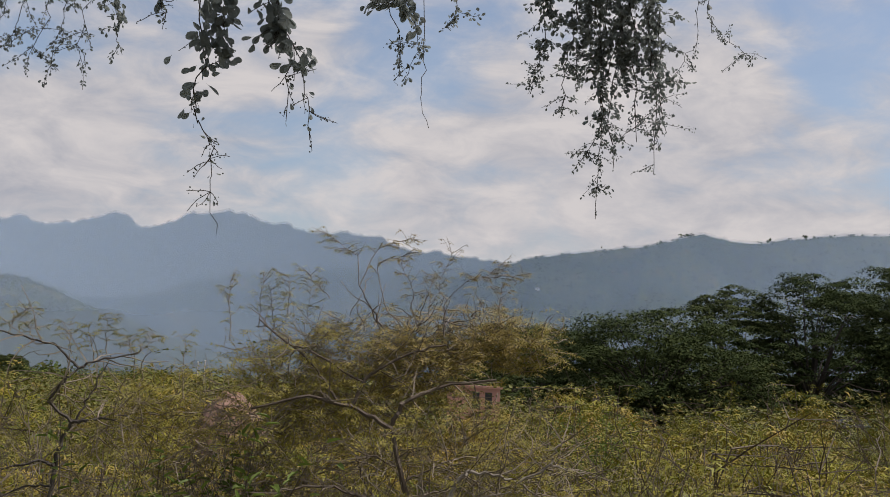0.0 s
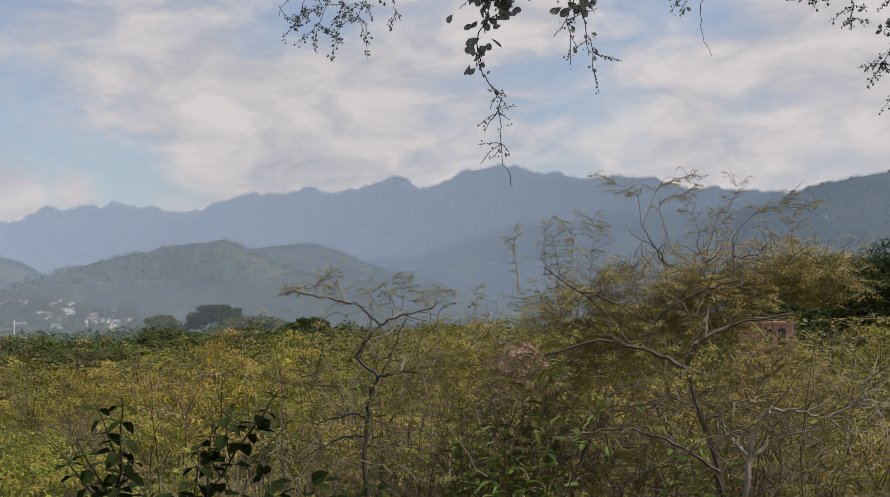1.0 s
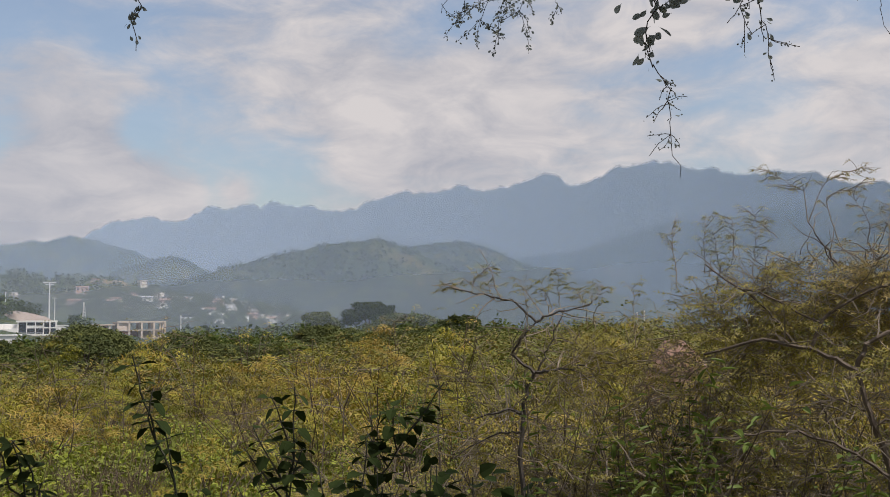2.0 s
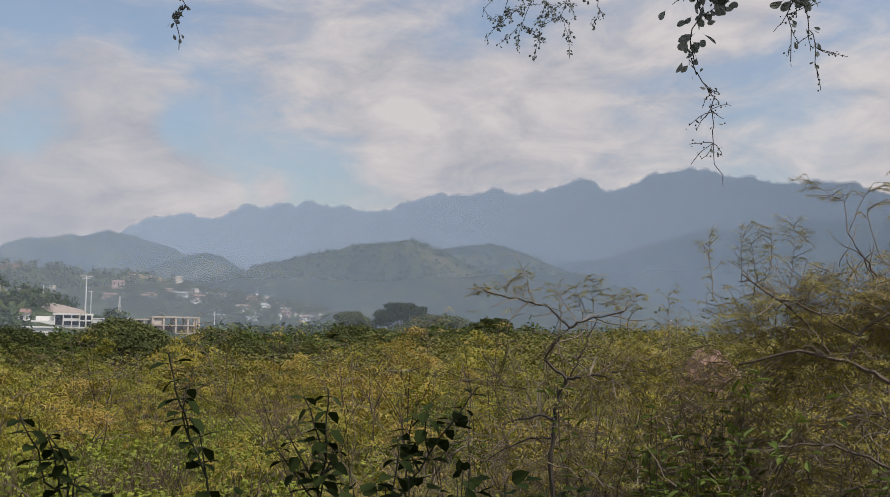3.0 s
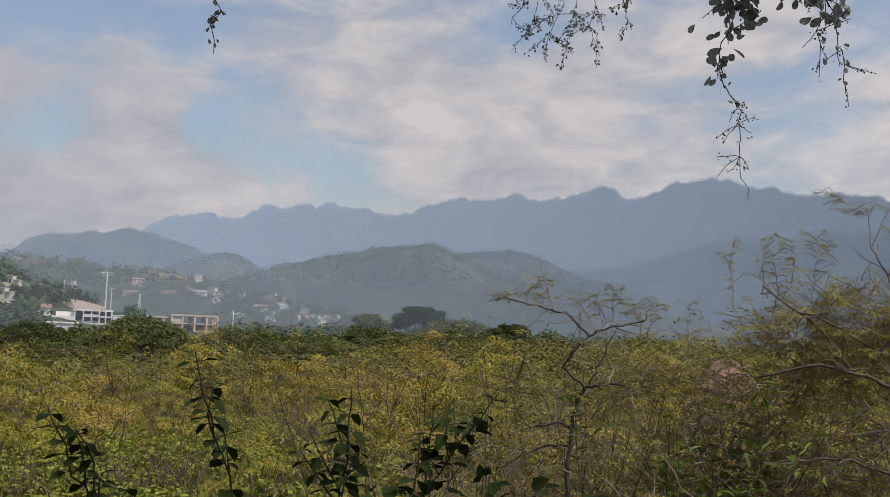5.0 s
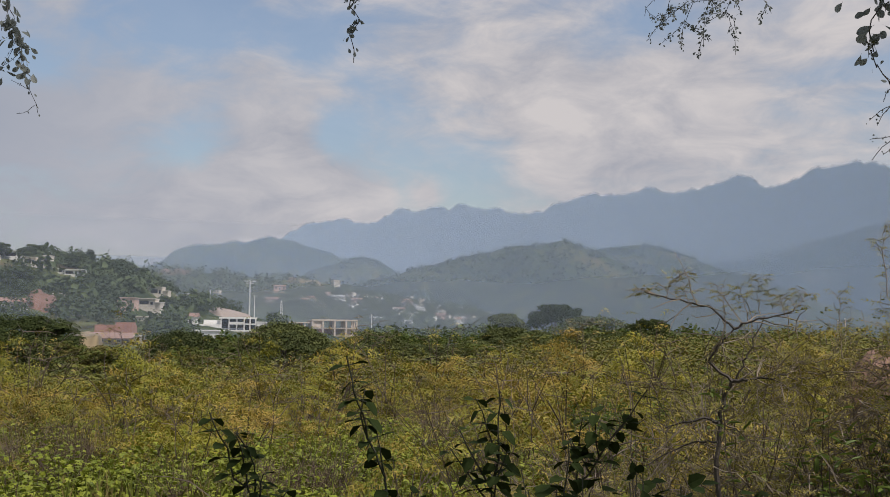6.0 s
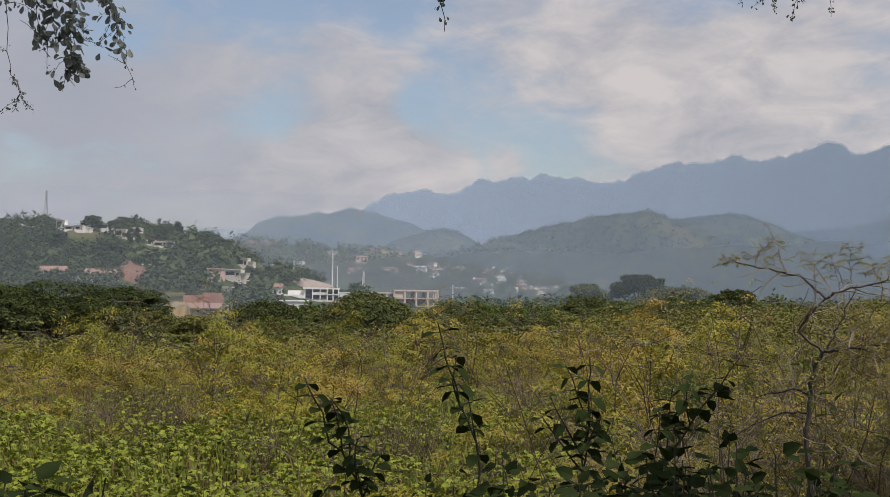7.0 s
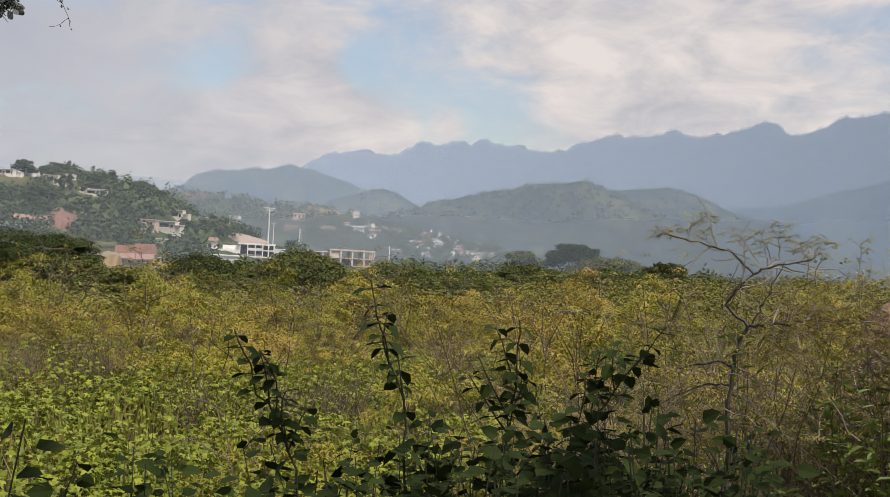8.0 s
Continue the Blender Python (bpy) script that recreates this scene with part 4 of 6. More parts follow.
# The lighter thorn bush with one arched grey arm
thorn_bush("thorn_bush", "thin thorn bush with one arched bare grey arm", (-2.32, 6.9, 0.0), 18.6, [
    (0.024, 0.0, [(-0.05, 0.0), (-0.08, 1.09), (-0.09, 1.7), (-0.07, 2.06), (0.0, 2.23)]),
    (0.013, 0.0, [(0.0, 2.23), (0.13, 2.25), (0.34, 2.28)]),
    (0.012, 0.0, [(0.0, 2.23), (-0.15, 2.36), (-0.07, 2.48), (0.02, 2.57)]),
    (0.009, -0.05, [(0.02, 2.57), (-0.12, 2.71), (-0.28, 2.74), (-0.54, 2.8)]),
    (0.009, 0.0, [(0.02, 2.57), (0.1, 2.62), (0.38, 2.68)]),
    (0.013, -0.05, [(-0.08, 1.97), (-0.18, 1.99), (-0.42, 1.92)]),
    (0.008, 0.0, [(0.03, 2.24), (0.1, 2.39), (0.21, 2.66)]),
    (0.008, 0.0, [(-0.09, 1.84), (-0.25, 1.82), (-0.54, 1.66)])],
    9, [(0.3, 0.2, 2.3, 0.35), (0.6, 0.3, 2.2, 0.4), (-0.2, 0.3, 1.8, 0.5), (0.5, 0.3, 1.7, 0.6)],
    [[(-0.42, 2.76), (-0.41, 2.86), (-0.31, 2.94)], [(-0.52, 2.8), (-0.59, 2.83)], [(-0.28, 2.74), (-0.3, 2.85)], [(-0.03, 2.66), (-0.06, 2.84)], [(0.18, 2.66), (0.18, 2.79), (0.16, 2.92)], [(0.11, 2.62), (0.06, 2.83)],
     [(0.35, 2.66), (0.32, 2.79)], [(0.38, 2.68), (0.49, 2.81)], [(0.34, 2.27), (0.41, 2.39)], [(0.68, 2.4), (0.66, 2.79)]], fill=80, stems=14, bark=DARK_BARK)

# Leafy scrub that fills the gap between the two thorn bushes and to the side of them
for n, (azimuth, distance, label, height, fill) in enumerate([
        (14.8, 8.6, "twiggy olive scrub bush with thin upright stems", 2.1, 45), (-6.5, 8.8, "low feathery scrub bush with grey twigs", 1.9, 60),
        (21.5, 8.4, "low yellow-green feathery scrub bush", 1.6, 60), (9.3, 9.6, "twiggy scrub bush with olive leaves", 1.85, 40), (-12, 9.6, "low yellow-green feathery bush", 1.75, 70),
        (-18, 9.4, "spreading feathery olive scrub bush", 1.75, 70), (27, 9.2, "low feathery green bush with grey twigs", 1.4, 50), (6.2, 8.3, "twiggy grey-stemmed scrub bush with olive leaves", 2.1, 34),
        (11.8, 7.9, "thin upright scrub bush with yellow-green leaves", 2.0, 42), (-3.6, 8.3, "tangled grey scrub bush with sparse leaves", 2.0, 40), (17.4, 8.0, "low tangled scrub bush with olive leaves", 1.9, 36)]):
    thorn_bush("scrub_bush", label, grounded(azimuth, distance), azimuth, [(0.012, 0.0, [(0, 0), (0.1, height * 0.5), (-0.1, height * 0.9)]),
                                                                          (0.010, 0.0, [(0.1, 0), (-0.2, height * 0.5), (-0.5, height * 0.8)]),
                                                                          (0.010, 0.1, [(0, 0), (0.35, height * 0.5), (0.6, height * 0.85)])],
               80 + n, [(0, 0, height * 0.75, 0.6), (-0.5, 0.1, height * 0.6, 0.5), (0.5, 0.1, height * 0.62, 0.5), (0, 0.2, height * 0.35, 0.6)],
               [[(0, height * 0.8), (-0.1, height * 1.15)], [(0.4, height * 0.8), (0.55, height * 1.1)], [(-0.4, height * 0.75), (-0.6, height * 1.05)]], fill=int(1.5 * fill), leafy=(0.5, 1.6))


def leafy_shrub(label, at, size, seed):
    """A dense bright green broad-leaved shrub."""
    rng = np.random.default_rng(seed)
    bush = thing("leafy_shrub", label, "shrub", at=at)
    wood, green = Pile(), Pile()
    for _ in range(26):
        turn, lean = rng.uniform(0, 6.3), rng.uniform(0, 0.7)
        line = wander(rng, rng.normal(0, 0.1, 3) * (1, 1, 0), (np.cos(turn) * lean, np.sin(turn) * lean, 1), size * rng.uniform(0.7, 1.1), 5, 0.1)
        wood.tube(line, np.linspace(0.01, 0.003, 6), 3)
        places, out = scatter_leaves(rng, line, 55, 0.3)
        out[:, 2] -= 0.2
        green.leaves(NARROW, places + rng.normal(0, 0.06, (55, 3)), out, rng.normal(0, 0.3, (55, 3)) + (0, 0, 1), rng.uniform(0.07, 0.12, 55))
    part("wood", wood, BARK, bush)
    part("foliage", green, LEAFY, bush)


LEAFY = foliage("fresh_green_leaf", (0.05, 0.08, 0.016), (0.12, 0.165, 0.03), None, 0.3)
leafy_shrub("dense fresh green leafy shrub among dry scrub", grounded(11.4, 7.4), 2.35, 31)
leafy_shrub("small fresh green leafy shrub among the scrub", grounded(24.5, 16), 1.5, 32)
leafy_shrub("fresh green leafy shrub at the field's edge", grounded(-8.2, 22), 2.3, 33)


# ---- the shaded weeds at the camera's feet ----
LEAF_MESH = Pile().leaves(blade(0.78, 0.07, 0.2, 0.4), [(0, 0, 0)], [(1, 0, 0)], [(0, 0, 1)], 1.0).mesh("leaf", SHADE_DARK_LEAF)


def single_leaf(parent, mesh, place, way, up, size):
    """One leaf as an object of its own."""
    way, up = Vector(way).normalized(), Vector(up)
    side = up.cross(way).normalized()
    ob = new("leaf", mesh)
    ob.parent = parent
    ob.matrix_local = Matrix.Translation(place) @ Matrix((way, side, way.cross(side))).transposed().to_4x4() @ Matrix.Diagonal((size, size, size, 1))
    return ob


def tall_weed(label, knots, seed, pairs, size=0.033, side_shoots=2):
    """A tall soft weed: a bent stem with pairs of drooping pointed leaves, and side shoots."""
    rng = np.random.default_rng(seed)
    weed = thing("tall_weed", label, "weed", "weeds before the camera")
    stems = Pile()

    def leafy(line, first, count, big):
        for k in range(count):
            s = (first + (0.97 - first) * (k / max(1, count - 1)) ** 0.85) * (len(line) - 1)
            j = min(int(s), len(line) - 2)
            place = line[j] + (line[j + 1] - line[j]) * (s - j)
            along = (line[j + 1] - line[j]) / np.linalg.norm(line[j + 1] - line[j])
            turn = k * 1.57 + rng.uniform(-0.3, 0.3)
            grow = big * (0.55 + 0.8 * math.sin(math.pi * (0.25 + 0.6 * (1 - s / (len(line) - 1))))) * rng.uniform(0.8, 1.15)
            for half in (0, math.pi):
                out = np.array([math.cos(turn + half), math.sin(turn + half), 0.0])
                out = out - along * (out @ along) * 0.6
                stalk = place + out * 0.25 * grow
                stems.tube([place, stalk], [0.0016, 0.0012], 3)
                single_leaf(weed, LEAF_MESH, stalk, out + (0, 0, rng.uniform(-0.75, 0.35)), out * 0.4 + (0, 0, 1) + rng.normal(0, 0.2, 3), grow)

    line = limb(stems, rng, knots, 0.0038, 5, 0.004)
    leafy(line, 0.42, pairs, size)
    for _ in range(side_shoots):
        k = rng.integers(len(line) // 2, max(len(line) // 2 + 1, len(line) - 5))
        shoot = wander(rng, line[k], rng.normal(0, 0.35, 3) * (1, 1, 0.3) + (0, 0, 1.0), rng.uniform(0.08, 0.18), 4, 0.12)
        stems.tube(shoot, np.linspace(0.003, 0.0015, 5), 3)
        leafy(shoot, 0.3, 4, size * 0.8)
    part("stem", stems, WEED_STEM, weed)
    return weed


tall_weed("tall dark green weed with drooping pointed leaves", [(-1.44, 1.9, 0.7), (-1.47, 1.91, 1.7), (-1.49, 1.91, 2.13), (-1.52, 1.91, 2.27), (-1.57, 1.89, 2.39), (-1.60, 1.88, 2.51)], 11, 8, 0.037)
tall_weed("tall dark green weed with clustered pointed leaves", [(-1.40, 2.1, 0.7), (-1.38, 2.13, 1.7), (-1.38, 2.15, 2.11), (-1.38, 2.18, 2.28), (-1.38, 2.19, 2.43)], 12, 9, 0.039, 5)
tall_weed("leaning dark green weed with broad leaves", [(-1.55, 2.3, 0.5), (-1.48, 2.42, 1.7), (-1.39, 2.48, 2.06), (-1.28, 2.56, 2.26), (-1.18, 2.62, 2.42)], 13, 9, 0.042, 5)
tall_weed("bushy dark green weed with small top leaves", [(-1.35, 2.35, 0.5), (-1.33, 2.4, 1.7), (-1.32, 2.41, 2.08), (-1.32, 2.44, 2.29)], 14, 10, 0.036, 7)
tall_weed("slender dark green weed leaning outwards", [(-1.6, 1.85, 0.6), (-1.68, 1.82, 1.8), (-1.72, 1.79, 2.11), (-1.80, 1.74, 2.25), (-1.85, 1.71, 2.38)], 15, 10, 0.036, 5)
tall_weed("short dark weed in deep shade", [(-1.75, 1.9, 0.6), (-1.75, 1.9, 1.6), (-1.74, 1.9, 2.05)], 16, 8, 0.034, 3)
tall_weed("dark shaded weed with broad leaves", [(-2.3, 1.0, 0.6), (-2.28, 1.0, 1.7), (-2.26, 1.0, 2.16)], 17, 9, 0.04, 5)
tall_weed("dark shaded weed with pointed leaves", [(-1.2, 2.2, 0.6), (-1.22, 2.22, 1.7), (-1.2, 2.25, 2.16)], 18, 10, 0.036, 6)
tall_weed("low dark weed with crowded leaves", [(-1.45, 2.05, 0.6), (-1.43, 2.1, 1.7), (-1.45, 2.13, 2.12)], 19, 9, 0.036, 6)


def shade_thicket():
    """The dense dark leaves low before the camera."""
    rng = np.random.default_rng(44)
    thicket = thing("shade_thicket", "dense dark green thicket of shaded weed leaves", "thicket")
    green, wood = Pile(), Pile()
    leaf = blade(0.78, 0.07, 0.2, 0.4)
    for _ in range(250):
        azimuth = rng.choice([rng.uniform(21, 41), rng.normal(26, 3), rng.uniform(49, 53), rng.uniform(62, 70)], p=[0.50, 0.24, 0.06, 0.20])
        far = rng.uniform(1.7, 2.0) if azimuth > 55 else rng.uniform(1.8, 2.6)
        foot = np.array([-math.sin(radians(azimuth)) * far, math.cos(radians(azimuth)) * far, 0.55])
        corner = azimuth > 55
        rise = rng.uniform(2.02, 2.22) + (0.11 if corner else -0.05 if azimuth > 48 else 0.0) + 0.07 * math.exp(-(((azimuth - 26) / 4) ** 2)) - 0.03 * (far - 2.2) - 0.55
        line = wander(rng, foot, (0, 0, 1), rise, 6, 0.06)
        wood.tube(line, np.linspace(0.003, 0.0015, 7), 4)
        places, out = scatter_leaves(rng, line, 30, 0.74)
        out[:, 2] -= 0.3
        green.leaves(leaf, places + out * 0.03, out, rng.normal(0, 0.4, (30, 3)) + (0, -0.3, 1), rng.uniform(0.026, 0.044, 30) * (1.1 if corner else 1.0))
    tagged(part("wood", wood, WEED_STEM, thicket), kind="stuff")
    part("foliage", green, SHADE_DARK_LEAF, thicket)


shade_thicket()


# ---- the tree that hangs over the view ----
def overhanging_tree():
    rng = np.random.default_rng(77)
    tree = thing("overhanging_tree", "old tree with drooping leathery-leaved branches hanging overhead", "tree", at=(2.6, -2.4, 0.9))
    origin = np.array((2.6, -2.4, 0.9))
    trunk, crown = Pile(), Pile()
    limb(trunk, rng, np.array([(2.6, -2.4, 0.6), (2.5, -2.3, 2.2), (2.3, -2.1, 3.6), (2.0, -1.6, 4.6)]) - origin, 0.24, 10)
    arms = [[(2.0, -1.6, 4.6), (1.6, 0.2, 5.3), (0.9, 2.2, 5.5), (0.7, 4.2, 5.6)], [(2.0, -1.6, 4.6), (0.4, -0.4, 5.2), (-0.4, 1.4, 5.0), (-1.2, 3.0, 5.1)],
            [(2.0, -1.6, 4.6), (-0.6, -1.0, 5.4), (-2.2, 0.6, 5.0), (-3.1, 1.9, 4.9)], [(2.3, -2.1, 3.6), (3.6, -0.6, 5.0), (4.3, 1.8, 5.8)], [(1.9, -1.5, 4.7), (1.4, -2.6, 6.2), (0.2, -4.0, 7.0)]]
    for knots in arms:
        limb(trunk, rng, np.array(knots) - origin, 0.10, 8, 0.03)
    for _ in range(620):
        x, y = rng.uniform(-5.5, 6.5), rng.uniform(-6.5, 4.6)
        if x * x / 42 + (y + 1) ** 2 / 34 > 1 or y > 2.2:
            continue
        z = max(4.9, 3.3 + 0.47 * math.hypot(x, y)) + rng.uniform(0.1, 2.2)
        p = rng.normal(0, 0.33, (42, 3))
        crown.leaves(OVATE, np.array((x, y, z)) - origin + p, rng.normal(0, 1, (42, 3)) - (0, 0, 0.4), rng.normal(0, 0.6, (42, 3)) + (0, 0, 1), rng.uniform(0.07, 0.13, 42))
    part("trunk", trunk, DARK_BARK, tree)
    part("crown", crown, HANG_LEAF, tree)
    leaf_mesh = Pile().leaves(oval(), [(0, 0, 0)], [(1, 0, 0)], [(0, 0, 1)], 1.0).mesh("leaf", HANG_LEAF)
    berry = Pile()
    ring = [(math.cos(a) * math.cos(b), math.sin(a) * math.cos(b), math.sin(b)) for b in (-0.6, 0.6) for a in np.arange(5) * 1.2566]
    berry.add([(0, 0, -1), *ring, (0, 0, 1)], [(0, 1 + (k + 1) % 5, 1 + k) for k in range(5)] + [(11, 6 + k, 6 + (k + 1) % 5) for k in range(5)]
              + [(1 + k, 1 + (k + 1) % 5, 6 + k) for k in range(5)] + [(1 + (k + 1) % 5, 6 + (k + 1) % 5, 6 + k) for k in range(5)])
    bead = (berry.verts[0], berry.faces[0])

    def strand(knots, leaf, broad, joined, shoots, reach, thick=0.0017):
        """A hanging branch: broad leaves for its first part, berries and small leaves lower down, side shoots."""
        knots = np.array(knots, float) - origin
        branch = new("hanging_branch")
        branch.parent = tree
        wood, small = Pile(), Pile()
        top = knots[0] + np.array([0.15 * rng.normal(), -0.1, 1.1])
        line = limb(wood, rng, [top, *knots], thick, 5, 0.006)
        first = len(line) // (len(knots) + 1)
        n = len(line)

        def dress(path, big, count, singles):
            places, out = scatter_leaves(rng, path, count, 0.0)
            out[:, 2] = out[:, 2] * 1.5 - 0.35
            places = places + rng.normal(0, 0.35 * big, places.shape)
            if singles:
                for p, o in zip(places, out):
                    single_leaf(branch, leaf_mesh, p, o, rng.normal(0, 1, 3) + np.array((0, -0.8, 0.4)), big * rng.uniform(0.7, 1.15))
            else:
                small.leaves(oval(), places, out, rng.normal(0, 1, (count, 3)) + (0, -0.8, 0.4), rng.uniform(0.6, 1.15, count) * big)

        end = first + int((n - first) * broad)
        if broad > 0:
            dress(line[max(0, first - 2) : end + 1], leaf, int(80 * broad * (1 if not joined else 1.3)) + 2, not joined)
        dress(line[end - 1 :], leaf * 0.45, 14, False)
        for _ in range(shoots):
            k = rng.integers(first, n - 1)
            path = wander(rng, line[k], rng.normal(0, 1, 3) * (1, 0.6, 0.5) - (0, 0, 0.5), reach * rng.uniform(0.4, 1.1), 4, 0.2, -0.06)
            wood.tube(path, np.linspace(max(0.001, thick * 0.5), 0.0007, 5), 3)
            if joined or k < end:
                dress(path, leaf * (0.85 if k < end else 0.5), 17 if joined else 5, False)
            beads = rng.integers(3, 8)
            at, _away = scatter_leaves(rng, path, beads, 0.35)
            at = at + rng.normal(0, 0.004, (beads, 3))
            small.leaves(bead, at, rng.normal(0, 1, (beads, 3)), np.tile((0.1, 0.2, 1.0), (beads, 1)), rng.uniform(0.001, 0.0024, beads))
        part("twig", wood, DARK_BARK, branch)
        part("foliage", small, HANG_LEAF, branch)

    # two long sprays close by
    strand([(-0.52, 2.1, 3.38), (-0.51, 2.14, 3.26), (-0.53, 2.16, 3.17), (-0.52, 2.18, 3.11), (-0.49, 2.2, 3.05), (-0.5, 2.21, 2.98), (-0.48, 2.23, 2.88)], 0.036, 0.45, False, 20, 0.065)
    strand([(-0.47, 2.1, 3.40), (-0.48, 2.13, 3.31), (-0.47, 2.14, 3.24)], 0.034, 0.9, False, 5, 0.06)
    strand([(-0.58, 2.1, 3.40), (-0.60, 2.11, 3.33), (-0.59, 2.11, 3.30)], 0.036, 0.35, False, 6, 0.07)
    strand([(-0.39, 2.03, 3.36), (-0.34, 2.07, 3.27), (-0.29, 2.1, 3.18), (-0.28, 2.13, 3.07)], 0.033, 0.6, False, 16, 0.06)
    strand([(-0.36, 2.04, 3.36), (-0.33, 2.08, 3.25), (-0.33, 2.11, 3.10)], 0.032, 0.45, False, 16, 0.06)
    # a lighter spray with a bare thread
    strand([(-0.16, 2.8, 3.66), (-0.11, 2.84, 3.57), (-0.08, 2.87, 3.49)], 0.036, 0.6, True, 8, 0.14)
    strand([(-0.20, 2.8, 3.64), (-0.14, 2.87, 3.48), (-0.15, 2.89, 3.40)], 0.026, 0.2, True, 6, 0.09)
    strand([(-0.08, 2.87, 3.49), (-0.085, 2.89, 3.38), (-0.06, 2.92, 3.29)], 0.006, 0.0, True, 0, 0.05, 0.0014)
    strand([(0.0, 2.8, 3.66), (0.0, 2.84, 3.57)], 0.03, 0.4, True, 5, 0.08)
    # the heavy spray farther off
    for top, tip in [(0.38, (0.33, 4.42, 3.81)), (0.50, (0.47, 4.45, 3.72)), (0.58, (0.63, 4.5, 3.30)), (0.62, (0.58, 4.47, 3.55)), (0.68, (0.70, 4.48, 3.52)), (0.72, (0.66, 4.45, 3.75)),
                     (0.76, (0.86, 4.43, 3.49)), (0.80, (0.90, 4.38, 3.66)), (0.70, (0.78, 4.40, 3.62)), (0.55, (0.52, 4.42, 3.86))]:
        start = np.array((top, 4.28, 4.30))
        end = np.array(tip)
        strand([start, start * 0.65 + end * 0.35 + (0.02, 0, 0), start * 0.3 + end * 0.7 + rng.normal(0, 0.03, 3), end], 0.034, 0.6, True, 30, 0.12, 0.003)
    strand([(0.94, 3.91, 4.18), (0.97, 3.96, 3.97), (1.05, 3.95, 3.90), (1.17, 3.94, 3.86)], 0.028, 0.3, True, 10, 0.12)
    strand([(0.92, 3.95, 4.18), (0.93, 4.0, 3.92), (0.85, 4.04, 3.80)], 0.026, 0.3, True, 8, 0.10)
    # sprays over the valley
    for tip in [(-1.28, 3.15, 3.48), (-1.38, 3.09, 3.56), (-1.22, 3.18, 3.47), (-1.15, 3.20, 3.50), (-1.32, 3.12, 3.53)]:
        start = np.array((tip[0] * 0.97 + 0.02, tip[1] - 0.05, 3.80))
        end = np.array(tip)
        strand([start, (start + end) / 2 + rng.normal(0, 0.02, 3), end], 0.026, 0.3, True, 11, 0.11)
    strand([(-1.05, 3.15, 3.8), (-1.04, 3.2, 3.65), (-1.02, 3.22, 3.55)], 0.03, 0.5, True, 4, 0.08)
    strand([(-1.43, 1.65, 3.34), (-1.44, 1.67, 3.22), (-1.45, 1.69, 3.12)], 0.03, 0.15, True, 9, 0.035, 0.0018)
    # the leafy sprays at the far side
    strand([(-3.02, 1.84, 3.56), (-3.03, 1.87, 3.40), (-3.06, 1.90, 3.24)], 0.042, 0.95, False, 12, 0.13)
    strand([(-3.08, 1.80, 3.56), (-3.08, 1.83, 3.42), (-3.02, 1.90, 3.25)], 0.042, 0.95, False, 12, 0.13)
    strand([(-3.10, 1.76, 3.56), (-3.10, 1.78, 3.42), (-3.09, 1.82, 3.32)], 0.036, 0.9, False, 8, 0.12)
    strand([(-2.97, 1.92, 3.56), (-2.95, 1.98, 3.40), (-2.96, 2.05, 3.22)], 0.036, 0.7, False, 12, 0.10)
    strand([(-3.16, 1.70, 3.56), (-3.17, 1.74, 3.25), (-3.13, 1.80, 3.13)], 0.028, 0.3, True, 8, 0.10)


overhanging_tree()


# ---- woods on the slopes ----


def woods(name, label, seed, count, bearings, distances, sizes, leaves, leaf, mat, thin=None):
    """Far trees past counting: every crown a lumpy dome of leaf sprays over a dark core."""
    rng = np.random.default_rng(seed)
    azimuth = rng.uniform(*bearings, count)
    distance = np.sqrt(rng.uniform(distances[0] ** 2, distances[1] ** 2, count))
    if thin:
        keep = np.array([thin(a, d, rng) for a, d in zip(azimuth, distance)])
        azimuth, distance = azimuth[keep], distance[keep]
    n = len(azimuth)
    x, y = -np.sin(np.radians(azimuth)) * distance, np.cos(np.radians(azimuth)) * distance
    z = land(x, y)
    size = rng.uniform(*sizes, n) * rng.choice([0.7, 1.0, 1.0, 1.3], n)
    p = rng.normal(0, 1, (n, leaves, 3))
    p /= np.linalg.norm(p, axis=2)[:, :, None]
    p[:, :, 2] = np.abs(p[:, :, 2])
    lump = 1 + 0.28 * np.sin(p[:, :, 0] * 5 + x[:, None]) * np.sin(p[:, :, 1] * 5 + y[:, None])
    p *= (rng.uniform(0.7, 1, (n, leaves)) * lump)[:, :, None] * size[:, None, None]
    flat = rng.uniform(0.7, 1.25, n)
    places = np.stack([x, y, z + 0.25 * size], -1)[:, None] + p * np.stack([np.ones(n), np.ones(n), flat], -1)[:, None]
    way = rng.normal(0, 1, p.shape) * (1, 1, 0.6)
    up = p / size[:, None, None] + rng.normal(0, 0.3, p.shape) + (0, 0, 0.4)
    pile = Pile()
    pile.leaves(BLOTCH, places.reshape(-1, 3), way.reshape(-1, 3), up.reshape(-1, 3), (rng.uniform(0.6, 1.2, (n, leaves)) * leaf * size[:, None]).ravel())
    tagged(part(name, pile, mat), label, "trees", kind="stuff")


